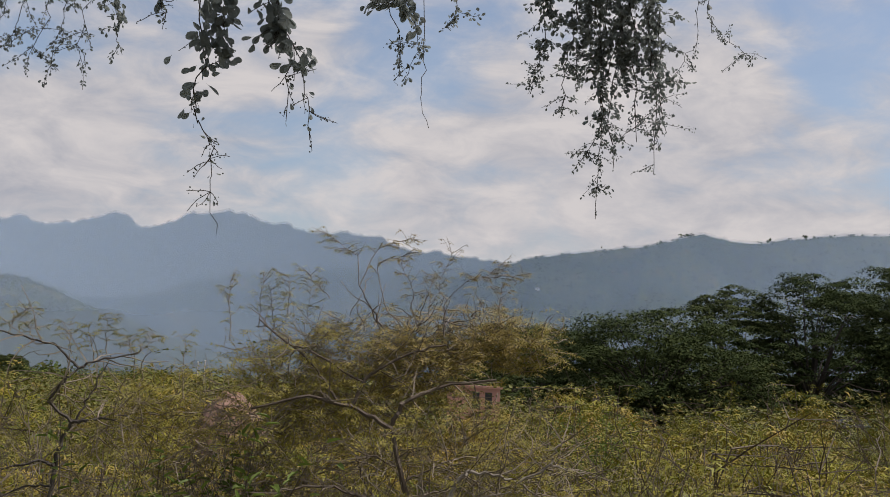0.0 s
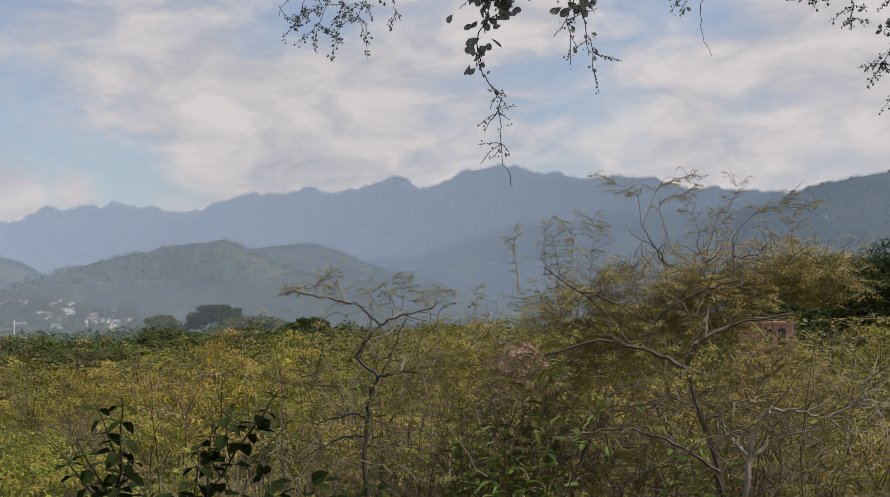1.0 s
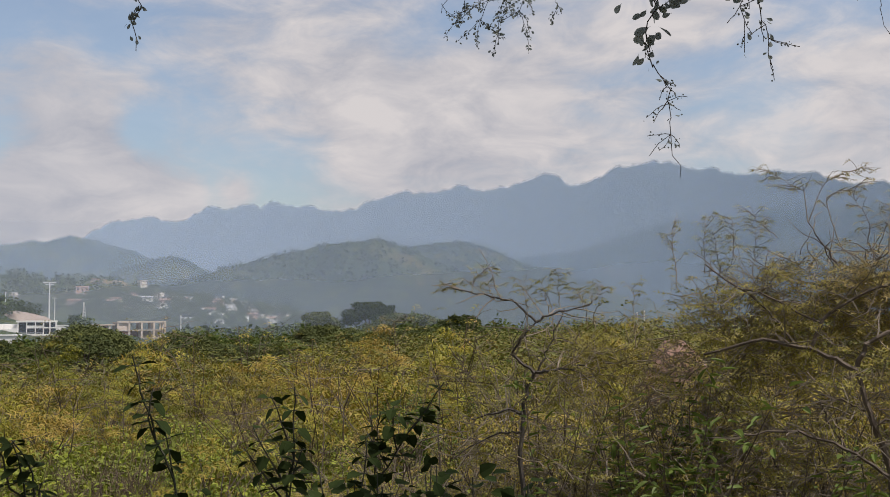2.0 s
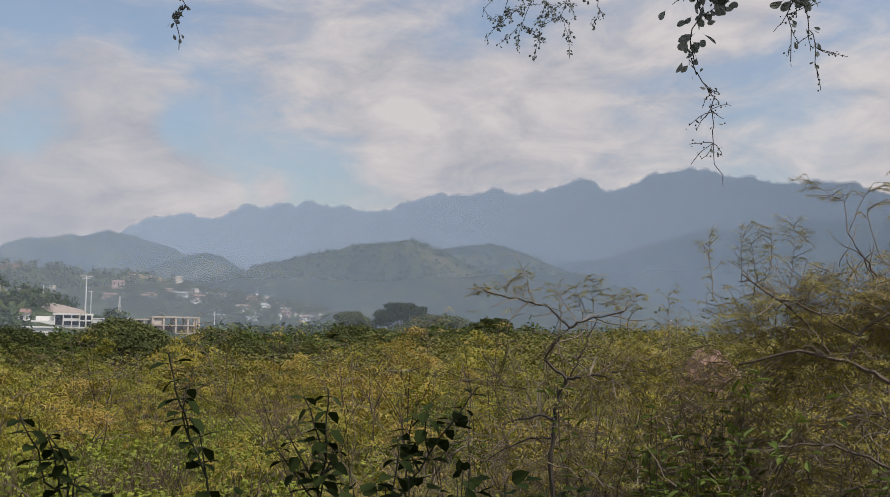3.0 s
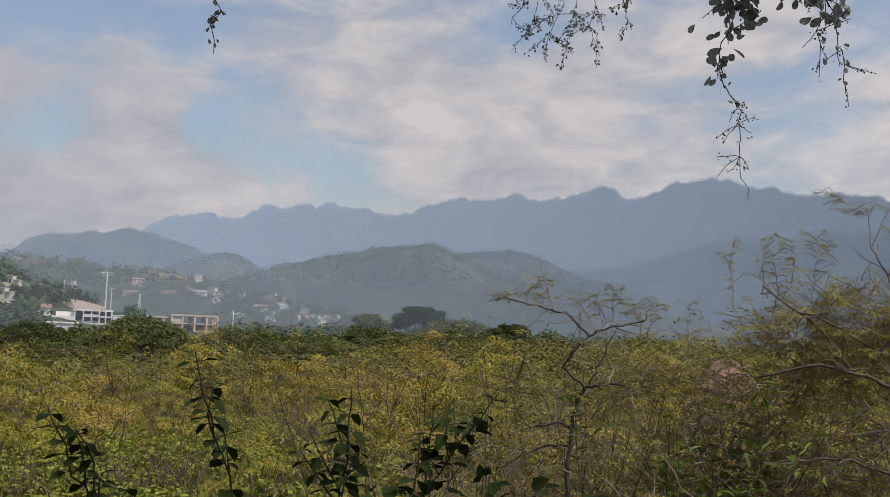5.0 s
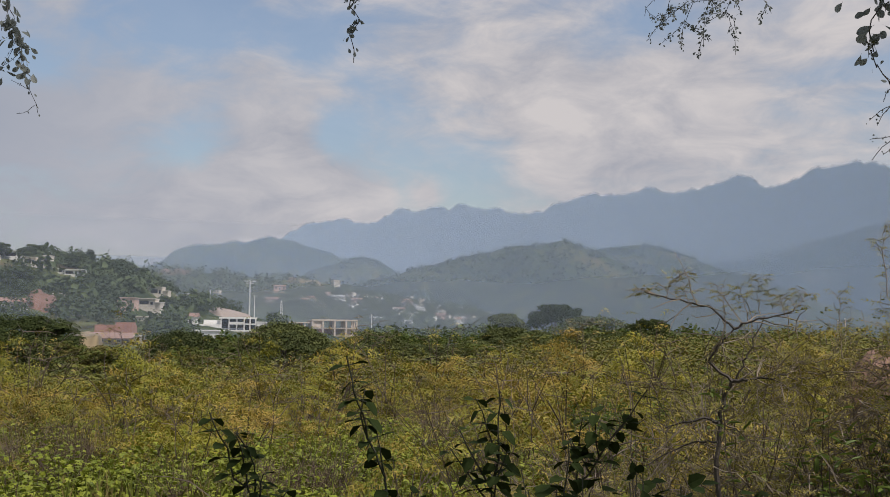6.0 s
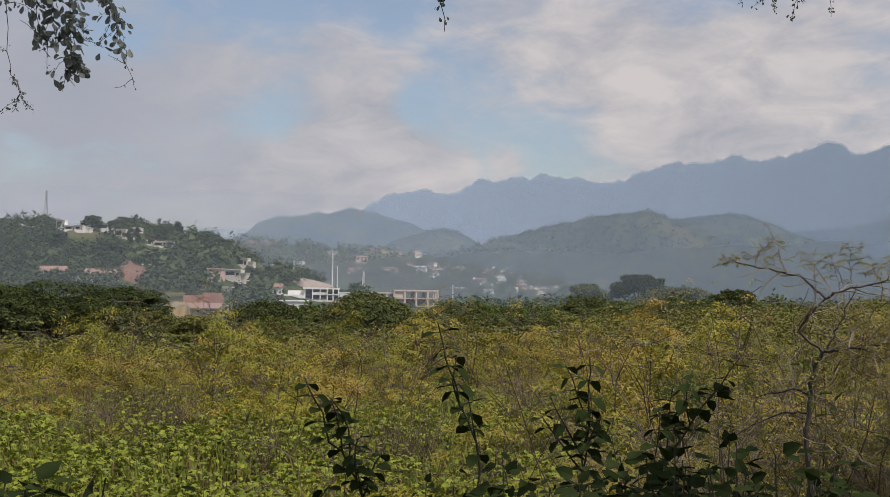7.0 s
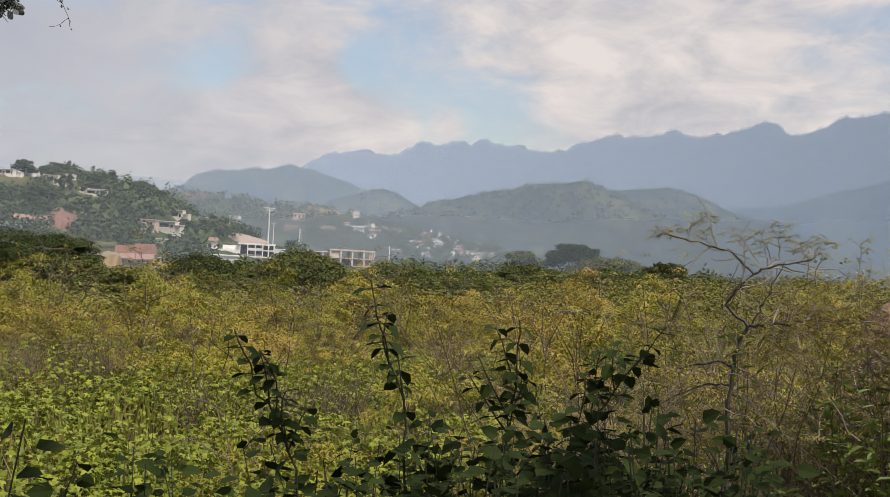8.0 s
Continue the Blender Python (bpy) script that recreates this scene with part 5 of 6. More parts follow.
def by_houses(azimuth, distance, rng):
    """Keeps the house plots and the bare earth of the slope open."""
    z = float(land(-math.sin(radians(azimuth)) * distance, math.cos(radians(azimuth)) * distance))
    e = math.degrees(math.atan2(z - 2.6, distance))
    plots = [(41.6, 46.0, -0.7, 0.3, 0.75), (36.9, 41.2, -0.85, -0.1, 1.3), (46.0, 49.2, 0.3, 1.2, 0.6), (47.6, 51.5, -1.8, -0.7, 1.6), (52.2, 54.0, 0.2, 1.0, 0.5), (51.1, 52.5, 2.05, 2.3, 0.7), (54.2, 56.8, 2.65, 3.0, 0.8), (53, 53.9, 2.4, 2.6, 0.7)]
    return not any(a < azimuth < b and c - f < e < d for a, b, c, d, f in plots)


woods("hill_woods", "dark green trees thickly covering the hillside between houses", 301, 1350, (41, 68), (205, 560), (2.2, 4.8), 165, 0.23, HILL_LEAF, by_houses)
woods("slope_woods", "mixed green trees over the lower slopes of the town", 302, 2600, (22, 58), (330, 900), (2.0, 4.8), 40, 0.52, HILL_LEAF, by_houses)
woods("edge_woods", "low green trees and thickets along the field's far edge", 303, 560, (14, 63), (115, 235), (0.9, 1.8), 130, 0.3, EDGE_LEAF, by_houses)
woods("ridge_woods", "dense forest on the middle hills", 304, 5200, (14, 50), (930, 1940), (2.2, 4.4), 16, 0.95, HILL_LEAF)
woods("far_ridge_woods", "forest on the ridge beyond the shade trees", 305, 4200, (-32, 8), (1530, 2280), (3, 6), 10, 1.0, HILL_LEAF)


# ---- buildings and masts on the hills ----
WHITE_WALL = plain("white_render", (0.80, 0.79, 0.76), (0.66, 0.64, 0.60), 1.2)
CREAM_WALL = plain("cream_render", (0.66, 0.60, 0.52), (0.52, 0.47, 0.40), 1.2)
PINK_WALL = plain("pink_render", (0.55, 0.40, 0.34), (0.44, 0.31, 0.26), 1.2)
BRICK_WALL = plain("red_brickwork", (0.36, 0.19, 0.14), (0.27, 0.14, 0.105), 3.0)
TILE_ROOF = plain("red_tile_roof", (0.30, 0.19, 0.15), (0.22, 0.14, 0.11), 3.0)
GREY_ROOF = plain("grey_sheet_roof", (0.42, 0.43, 0.44), (0.30, 0.30, 0.31), 2.0, 0.5)
CONCRETE = plain("bare_concrete", (0.58, 0.49, 0.41), (0.43, 0.36, 0.30), 1.5)
# Near-black that puts the shade of rooms and openings into the colour.
SHADE_BLACK = plain("shade_black", (0.05, 0.05, 0.055), (0.03, 0.03, 0.03), 2.0)
STEEL = plain("galvanised_steel", (0.32, 0.33, 0.34), (0.22, 0.23, 0.24), 2.0, 0.6, 0.05)
PAINTED_MAST = plain("pale_painted_steel", (0.70, 0.70, 0.72), (0.55, 0.56, 0.6), 2.0, 0.5, 0.05)
RED_EARTH = plain("bare_red_earth", (0.19, 0.095, 0.062), (0.13, 0.068, 0.045), 0.5)
BROWN_EARTH = plain("dug_brown_earth", (0.21, 0.12, 0.085), (0.13, 0.078, 0.053), 3.0)
PALE_EARTH = plain("pale_graded_earth", (0.34, 0.28, 0.235), (0.24, 0.19, 0.15), 0.4)
TAN_EARTH = plain("pale_dry_earth", (0.25, 0.185, 0.10), (0.17, 0.13, 0.065), 0.4)


def pane_material():
    m, tree = material("window_glass")
    finish(tree, link_nodes(tree, "ShaderNodeBsdfPrincipled", {"Base Color": (0.03, 0.035, 0.04, 1), "Roughness": 0.08, "Specular IOR Level": 0.6}).outputs[0])
    return m


GLASS = pane_material()


def sited(azimuth, elevation, low, high):
    """The first place along a bearing where the slope shows at that height over the horizon."""
    r = np.linspace(low, high, 400)
    a = radians(azimuth)
    e = np.degrees(np.arctan2(land(-math.sin(a) * r, math.cos(a) * r) - 2.6, r))
    over = np.nonzero(e >= elevation)[0]
    far = r[over[0]] if len(over) else r[int(np.argmax(e))]
    return grounded(azimuth, far), float(far)


def box_part(name, parent, mat, low, high, label=""):
    return part(name, Pile().box(low, high), mat, parent, label)


def window_part(parent, x, y, z, width, height, frame_mat):
    """A window in a wall that faces -y: frame bars and a pane set back in it."""
    pile, t = Pile(), 0.09
    for low, high in (((x, z), (x + t, z + height)), ((x + width - t, z), (x + width, z + height)), ((x + t, z), (x + width - t, z + t)), ((x + t, z + height - t), (x + width - t, z + height))):
        pile.box((low[0], y - 0.10, low[1]), (high[0], y + 0.05, high[1]))
    frame_ob = part("window", pile, frame_mat, parent)
    box_part("pane", frame_ob, GLASS, (x + t, y - 0.03, z + t), (x + width - t, y + 0.02, z + height - t))


def gable(pile, low, high, rise, eave=0.4):
    (a, b), (c, d), z = low[:2], high[:2], high[2]
    a, b, c, d = a - eave, b - eave, c + eave, d + eave
    m = (b + d) / 2
    v = [(a, b, z), (c, b, z), (c, d, z), (a, d, z), (a, m, z + rise), (c, m, z + rise)]
    return pile.add(v, [(0, 1, 5), (0, 5, 4), (2, 3, 4), (2, 4, 5), (1, 2, 5), (3, 0, 4), (0, 2, 1), (0, 3, 2)])


def house(label, at, facing, width, depth, height, storeys, wall_mat, roof, per_storey, group=""):
    """A small house: walls, a flat or tiled roof, a door and a row of windows on each storey, its front to -y."""
    home = thing("house", label, "house", group, at)
    home.rotation_euler = (0, 0, radians(facing))
    w = width / 2
    box_part("wall", home, wall_mat, (-w, -depth / 2, -2.5), (w, depth / 2, height))
    if roof == "flat":
        box_part("roof", home, wall_mat, (-w - 0.25, -depth / 2 - 0.35, height), (w + 0.25, depth / 2 + 0.25, height + 0.25))
    else:
        part("roof", gable(Pile(), (-w, -depth / 2), (w, depth / 2, height), 1.3), TILE_ROOF if roof == "tile" else GREY_ROOF, home)
    tall = height / storeys
    for s in range(storeys):
        for k in range(per_storey):
            x = -w + (k + 0.5) * width / per_storey
            if s == 0 and k == per_storey // 2:
                box_part("door", home, SHADE_BLACK, (x - 0.5, -depth / 2 - 0.04, 0.0), (x + 0.5, -depth / 2 + 0.05, 2.05))
            else:
                window_part(home, x - min(0.8, width / per_storey * 0.3), -depth / 2, s * tall + tall * 0.33, min(1.6, width / per_storey * 0.6), tall * 0.42, wall_mat)
    return home


def villa(label, at, facing, width, height, wall_mat, seed):
    """A stepped hillside villa: staggered flat-roofed volumes, slab edges, near-black panels for shaded terraces,
    windows.
    """
    rng = np.random.default_rng(seed)
    home = thing("villa", label, "house", "", at)
    home.rotation_euler = (0, 0, radians(facing))
    left = -width / 2
    for n, share in enumerate(rng.dirichlet((5, 5, 4))):
        right = left + share * width
        y, tall = rng.uniform(-2.5, 1.5), height * rng.uniform(0.55, 1.0)
        drop = rng.uniform(-0.8, 0.6)
        box_part("wall", home, wall_mat, (left, y, -3.5), (right, y + 6, tall + drop))
        box_part("roof_slab", home, wall_mat, (left - 0.3, y - 0.9, tall + drop), (right + 0.2, y + 6.2, tall + drop + 0.22))
        if right - left > 2.2:
            # A near-black panel on the wall gives the terrace its shade.
            box_part("terrace", home, SHADE_BLACK, (left + 0.4, y - 0.05, drop + tall * 0.42), (left + (right - left) * 0.62, y + 0.1, drop + tall * 0.85), "near-black panel for a shaded terrace opening")
            window_part(home, left + (right - left) * 0.7, y, drop + tall * 0.45, (right - left) * 0.2, tall * 0.32, wall_mat)
            box_part("balcony_rail", home, wall_mat, (left + 0.2, y - 1.2, drop + tall * 0.36), (left + (right - left) * 0.7, y - 1.1, drop + tall * 0.5))
        left = right
    return home


def modern_house():
    """The white flat-roofed house in steps on the slope, with long dark openings."""
    at, r = sited(43.7, -0.62, 190, 540)
    home = thing("modern_house", "large white modern house with flat roofs and long dark openings", "house", at=at)
    home.rotation_euler = (0, 0, radians(43.7))
    s = r * radians(3.5) / 28
    box_part("lower_wall", home, WHITE_WALL, (-14 * s, -3, -5), (-5 * s, 8, 2.6 * s))
    box_part("terrace", home, WHITE_WALL, (-14.6 * s, -5.5, 0.4 * s), (-8 * s, -3, 0.9 * s))
    box_part("upper_wall", home, WHITE_WALL, (-12 * s, 1, 2.6 * s), (-5 * s, 9, 4.4 * s))
    box_part("roof_slab", home, WHITE_WALL, (-5.6 * s, -1.5, 5.0 * s), (9.9 * s, 12, 5.7 * s))
    # The rooms' shade comes from this block's near-black colour.
    box_part("back_wall", home, SHADE_BLACK, (-5 * s, 5, -4), (4.6 * s, 11, 5.0 * s), "near-black block for the shaded rooms")
    box_part("middle_slab", home, WHITE_WALL, (-1.8 * s, -1.0, 2.6 * s), (4.6 * s, 5, 3.7 * s))
    box_part("ground_slab", home, WHITE_WALL, (-5 * s, -2, -0.3 * s), (9.6 * s, 5, 0.3 * s))
    for x in (-4.8, -1.6, 1.6):
        box_part("column", home, WHITE_WALL, ((x - 0.2) * s, -1.2, 0.3 * s), ((x + 0.2) * s, -0.7, 5.0 * s))
    for k in range(3):
        box_part("pane", home, GLASS, ((-4.3 + 2.9 * k) * s, 4.7, 3.0 * s), ((-1.9 + 2.9 * k) * s, 4.95, 4.8 * s))
    for x in (4.6, 7.0, 9.3):
        box_part("bay_post", home, WHITE_WALL, ((x - 0.25) * s, -2.0, 0.3 * s), ((x + 0.25) * s, -1.3, 5.0 * s))
    box_part("bay_slab", home, WHITE_WALL, (4.3 * s, -2.2, 2.6 * s), (9.6 * s, 5, 3.1 * s))
    for low, high in ((0.4, 2.5), (3.2, 4.9)):
        for x in (4.95, 7.35):
            box_part("pane", home, GLASS, (x * s, 0.6, low * s), ((x + 1.6) * s, 0.8, high * s))
    # Same near-black behind the panes for the bay's unlit inside.
    box_part("bay_wall", home, SHADE_BLACK, (4.7 * s, 0.9, 0.3 * s), (9.2 * s, 1.2, 5.0 * s))
    box_part("end_wall", home, WHITE_WALL, (9.8 * s, -1.5, -5), (14 * s, 8, 3.6 * s))
    box_part("roof_parapet", home, WHITE_WALL, (9.6 * s, -1.7, 3.6 * s), (14.2 * s, 8.2, 3.9 * s))
    window_part(home, 11.2 * s, -1.5, 1.4 * s, 1.4 * s, 1.3 * s, WHITE_WALL)
    box_part("balcony_rail", home, STEEL, (-5 * s, -2.1, 0.6 * s), (4.3 * s, -2.0, 1.0 * s))
    lower, _ = sited(45.0, -1.28, 150, 500)
    house("small white house with flat roof under trees", lower, 45, 8, 6, 3, 1, WHITE_WALL, "flat", 3)


def frame_building():
    """The unfinished concrete frame: slabs on columns, brick in the lower bays, a lower wing."""
    at, r = sited(38.4, -0.80, 190, 540)
    s = r * radians(2.4) / 16
    building = thing("unfinished_building", "unfinished two-storey bare concrete frame building with brick infill", "building", at=at)
    building.rotation_euler = (0, 0, radians(38.4) + 0.25)
    for z in (0.0, 2.7, 5.4):
        box_part("floor_slab", building, CONCRETE, (-8.3 * s, -0.4, z * s - 0.18), (8.3 * s, 9.4, z * s + 0.25))
    for x in (-8, -4.2, 0, 4.2, 8):
        for y in (0, 4.5, 9):
            for z in (0.25, 2.95):
                box_part("column", building, CONCRETE, ((x - 0.32) * s, y - 0.25, z * s if z > 1 else -4), ((x + 0.32) * s, y + 0.25, (z + 2.25) * s))
    box_part("brick_infill", building, BRICK_WALL, (-7.6 * s, 0.3, 0.25 * s), (-4.6 * s, 0.6, 2.5 * s))
    box_part("brick_infill", building, BRICK_WALL, (-3.8 * s, 4.6, 0.25 * s), (-0.4 * s, 4.9, 2.5 * s))
    box_part("brick_infill", building, CONCRETE, (-7.6 * s, 0.4, 2.95 * s), (-4.6 * s, 0.7, 5.1 * s))
    box_part("back_wall", building, CONCRETE, (-8 * s, 9.0, -3), (8 * s, 9.25, 2.5 * s))
    box_part("parapet", building, CONCRETE, (-8.3 * s, -0.4, 5.4 * s + 0.25), (8.3 * s, -0.1, 5.4 * s + 0.6))
    for x in (-16, -13, -10.4):
        box_part("column", building, CONCRETE, ((x - 0.3) * s, 2, -4), ((x + 0.3) * s, 2.5, 4.4 * s))
        box_part("column", building, CONCRETE, ((x - 0.3) * s, 8, -4), ((x + 0.3) * s, 8.5, 4.4 * s))
    box_part("wing_slab", building, CONCRETE, (-16.6 * s, 1.6, 4.4 * s), (-8.4 * s, 9, 4.8 * s))
    box_part("wing_slab", building, CONCRETE, (-16.6 * s, 1.6, 1.6 * s), (-8.4 * s, 9, 1.9 * s))
    box_part("brick_infill", building, BRICK_WALL, (-12.6 * s, 5, 1.9 * s), (-10.6 * s, 5.3, 4.4 * s))


def pink_house():
    at, r = sited(49.5, -1.42, 120, 420)
    s = r * radians(3.15) / 20
    home = thing("pink_house", "long house with red tiled roof and brick upper block", "house", at=at)
    home.rotation_euler = (0, 0, radians(49.5) - 0.2)
    box_part("wall", home, CREAM_WALL, (-9.6 * s, 0, -3), (5 * s, 7, 2.4 * s))
    part("roof", gable(Pile(), (-10 * s, -0.6), (5.6 * s, 7.2, 2.4 * s), 1.6 * s), TILE_ROOF, home)
    box_part("upper_block", home, BRICK_WALL, (-9.6 * s, 7.5, -2), (2.4 * s, 14, 6.4 * s), "windowless brick block")
    box_part("block_top", home, BRICK_WALL, (-3 * s, 8, 6.4 * s), (2.2 * s, 13, 7.3 * s))
    box_part("gable_wall", home, WHITE_WALL, (5.8 * s, -1.5, -3), (10.2 * s, 6.5, 2.9 * s))
    box_part("gable_roof", home, CREAM_WALL, (5.6 * s, -1.7, 2.9 * s), (10.4 * s, 6.7, 3.2 * s))
    for x in (6.5, 8.6):
        window_part(home, x * s, -1.5, 0.8 * s, 1.1 * s, 1.3 * s, WHITE_WALL)
    for x in (-8, -5.4, -2.8, 0.0, 2.6):
        window_part(home, x * s, 0, 0.7 * s, 1.3 * s, 1.2 * s, CREAM_WALL)
    box_part("porch", home, TILE_ROOF, (-4 * s, -2, 2.0 * s), (5.2 * s, -0.05, 2.25 * s))


modern_house()
frame_building()
pink_house()

# Spreading trees that stand out along the hill's crest
for n, (azimuth, foot, height, radius) in enumerate([(53.6, 2.75, 7.5, 6.5), (51.6, 2.45, 7.5, 5.5), (50.9, 2.5, 8.5, 2.2), (49.6, 2.2, 6.5, 7.0), (55.1, 2.85, 7.0, 4.0), (48.6, 1.9, 6.0, 4.0), (57.6, 2.7, 7.0, 5.0), (56.9, 1.7, 7.5, 5.0), (54.2, 1.2, 8.0, 5.0), (50.4, 1.3, 6.5, 4.5), (47.0, 0.2, 6.0, 4.5)]):
    layered_tree("hill_tree", "dark spreading tree standing out on the hill", sited(azimuth, foot, 200, 545)[0], height, radius, 400 + n, 60, 0.75, low=0.12, mat=HILL_LEAF, per=70, dome=0.45)

# Houses on the near hill: bearing, foot, width, depth, height, storeys, walls, roof, windows, label
for azimuth, foot, width, depth, height, storeys, wall, roof, count, label in [
        (47.6, 1.05, 8.5, 7, 6.2, 2, CREAM_WALL, "flat", 3, "cream stepped two-storey villa on the slope"),
        (48.4, 0.50, 13, 7, 3.6, 1, CREAM_WALL, "flat", 4, "cream terrace house with flat roof on the slope"),
        (49.0, 0.42, 5, 6, 3.6, 1, PINK_WALL, "flat", 2, "small orange-pink house on the slope"),
        (46.5, 1.08, 9, 6, 3.2, 1, WHITE_WALL, "flat", 3, "low white house with flat roof on the slope"),
        (56.2, 2.78, 12, 8, 5.5, 2, WHITE_WALL, "flat", 4, "white two-storey villa on the hill's crest"),
        (54.9, 2.80, 15, 8, 5.5, 2, WHITE_WALL, "flat", 6, "long white villa with columns on the crest"),
        (55.7, 2.72, 8, 7, 3.5, 1, WHITE_WALL, "flat", 3, "low white villa on the hill's crest"),
        (53.4, 2.40, 11, 8, 5.5, 2, CREAM_WALL, "flat", 4, "cream two-storey villa near the crest"),
        (51.8, 2.08, 11, 7, 3.6, 1, WHITE_WALL, "flat", 4, "white villa with grey roof near the crest"),
        (58.2, 2.60, 8, 6, 4.5, 1, WHITE_WALL, "flat", 2, "white box-shaped villa on the crest"),
        (57.3, 2.85, 8, 6, 4.0, 1, WHITE_WALL, "flat", 3, "white villa among trees on the crest"),
        (59.0, 2.30, 6, 5, 3.0, 1, WHITE_WALL, "flat", 2, "small white house on the wooded hill"),
        (50.3, 2.10, 5, 5, 3.0, 1, WHITE_WALL, "flat", 2, "small white house near the crest"),
        (51.7, 0.95, 13, 5, 1.6, 1, CREAM_WALL, "flat", 1, "low cream terrace wall house above red earth"),
        (49.8, -0.05, 19, 4, 0.9, 1, CREAM_WALL, "flat", 1, "long low pale terrace building on the slope"),
        (45.8, -0.3, 4, 4, 3.0, 1, WHITE_WALL, "tile", 1, "small white gabled house between trees"),
        (56.9, 0.15, 6, 5, 3.5, 1, CREAM_WALL, "tile", 2, "small house with tiled roof low on the hill"),
        (55.6, -0.1, 5, 5, 3.2, 1, WHITE_WALL, "flat", 2, "small white house low on the hill"),
        (54.6, 0.25, 8, 6, 2.6, 1, CREAM_WALL, "tile", 2, "low house with brown tiled roof on the hill")]:
    place, _ = sited(azimuth, foot, 180, 545)
    if width >= 8 and roof == "flat" and height > 3:
        villa(label, (place[0], place[1], place[2] - 0.8), azimuth - 12, width, height, wall, int(azimuth * 10))
    else:
        house(label, (place[0], place[1], place[2] - 0.5), azimuth - 12, width, depth, height, storeys, wall, roof, count)

# The town on the farther slope
TOWN_GROUP = "houses of the far town"
TYPES = [house("small white town house with flat roof", (0, 0, 0), 0, 9, 8, 3.4, 1, WHITE_WALL, "flat", 3, TOWN_GROUP),
         house("cream two-storey town house with flat roof", (0, 0, 0), 0, 9, 8, 6, 2, CREAM_WALL, "flat", 3, TOWN_GROUP),
         house("pink town house with red tiled roof", (0, 0, 0), 0, 10, 8, 3.4, 1, PINK_WALL, "tile", 3, TOWN_GROUP),
         house("white town house with grey sheet roof", (0, 0, 0), 0, 12, 8, 3.2, 1, WHITE_WALL, "sheet", 3, TOWN_GROUP)]
rng = np.random.default_rng(90)
PLOTS = [(34.5, 1.30), (33.8, 1.34), (34.6, 0.72), (34.0, 0.45), (32.8, 0.12), (31.9, -0.1), (31.2, -0.05), (30.2, 0.0), (28.7, 0.02), (31.6, 0.45), (35.5, 0.45), (39.7, 1.4), (38.8, 1.25), (37.6, 1.1), (37.0, 1.1), (38.2, 1.0), (36.1, 1.1)]
PLOTS += [(float(rng.normal(33, 2.4)), float(rng.uniform(-0.2, 1.0))) for _ in range(26)] + [(float(rng.uniform(37, 46)), float(rng.uniform(0.6, 2.2))) for _ in range(9)] + [(-7.2, 5.6), (-9.0, 5.9), (-9.6, 5.85), (-10.2, 5.9), (-14.5, 6.2), (-5.0, 4.9)]
for n, (azimuth, foot) in enumerate(PLOTS):
    place, far = sited(azimuth, foot, *((600, 890) if azimuth > 20 else (1520, 2270)))
    m = pose(place[0], place[1], place[2] + 1.2, 0, 0, azimuth + rng.uniform(-35, 35))
    k = n if n < 4 else int(rng.choice([0, 0, 1, 2, 3]))
    home = TYPES[k] if n < 4 else copy_thing(TYPES[k], m)
    home.matrix_basis = m
    home.scale = (float(rng.uniform(0.5, 0.85)),) * 3


def bare_patch(label, seed, bearings, elevations, reach, mat):
    """Bare earth cut into a slope: a ragged sheet draped over it."""
    rng = np.random.default_rng(seed)
    mid = sum(bearings) / 2
    (_, near), (_, far) = sited(mid, elevations[0], *reach), sited(mid, elevations[1], *reach)
    far = max(far, near + 12)
    u, v = np.meshgrid(np.linspace(0, 1, 30), np.linspace(0, 1, 14))
    wobble = 0.06 * np.sin(v * 9 + seed) + 0.05 * np.sin(v * 23 + seed)
    azimuth = np.radians(bearings[0] + (bearings[1] - bearings[0]) * (0.5 + (u - 0.5) * (1 - 0.45 * (2 * v - 1) ** 2) + wobble * (0.5 - abs(u - 0.5))))
    r = near + (far - near) * np.clip(v + 0.12 * np.sin(u * 11 + seed) * (0.5 - abs(v - 0.5)), 0, 1)
    x, y = -np.sin(azimuth) * r, np.cos(azimuth) * r
    lift = 2.4 * np.minimum(1, 6 * (0.5 - abs(v - 0.5))) * np.minimum(1, 8 * (0.5 - abs(u - 0.5)))
    pile = Pile()
    k, j = np.meshgrid(np.arange(13), np.arange(29), indexing="ij")
    a = k * 30 + j
    pile.add(np.stack([x, y, land(x, y) + lift - 0.3], -1), np.concatenate([np.stack([a, a + 31, a + 1], -1).reshape(-1, 3), np.stack([a, a + 30, a + 31], -1).reshape(-1, 3)]))
    tagged(part("earth_bank", pile, mat, smooth=True), label, "ground", kind="structure")


bare_patch("bare red earth bank on the hillside", 1, (52.3, 53.9), (0.2, 1.05), (180, 545), RED_EARTH)
bare_patch("dry tan earth slope beside the long house", 2, (50.1, 51.6), (-1.6, -0.9), (120, 400), TAN_EARTH)
bare_patch("pale earth above the white house", 3, (42.5, 45.0), (0.0, 0.28), (200, 545), PALE_EARTH)
bare_patch("bare red earth in the far town", 4, (33.4, 34.9), (1.2, 1.38), (500, 890), RED_EARTH)
bare_patch("dry yellow clearing on the far slope", 5, (38.9, 41.0), (1.9, 2.2), (500, 890), TAN_EARTH)
bare_patch("orange earth clearing on the far slope", 6, (45.6, 47.6), (2.2, 2.5), (500, 890), RED_EARTH)
bare_patch("tan field track on the far slope", 7, (30.8, 32.6), (0.8, 0.95), (500, 890), TAN_EARTH)


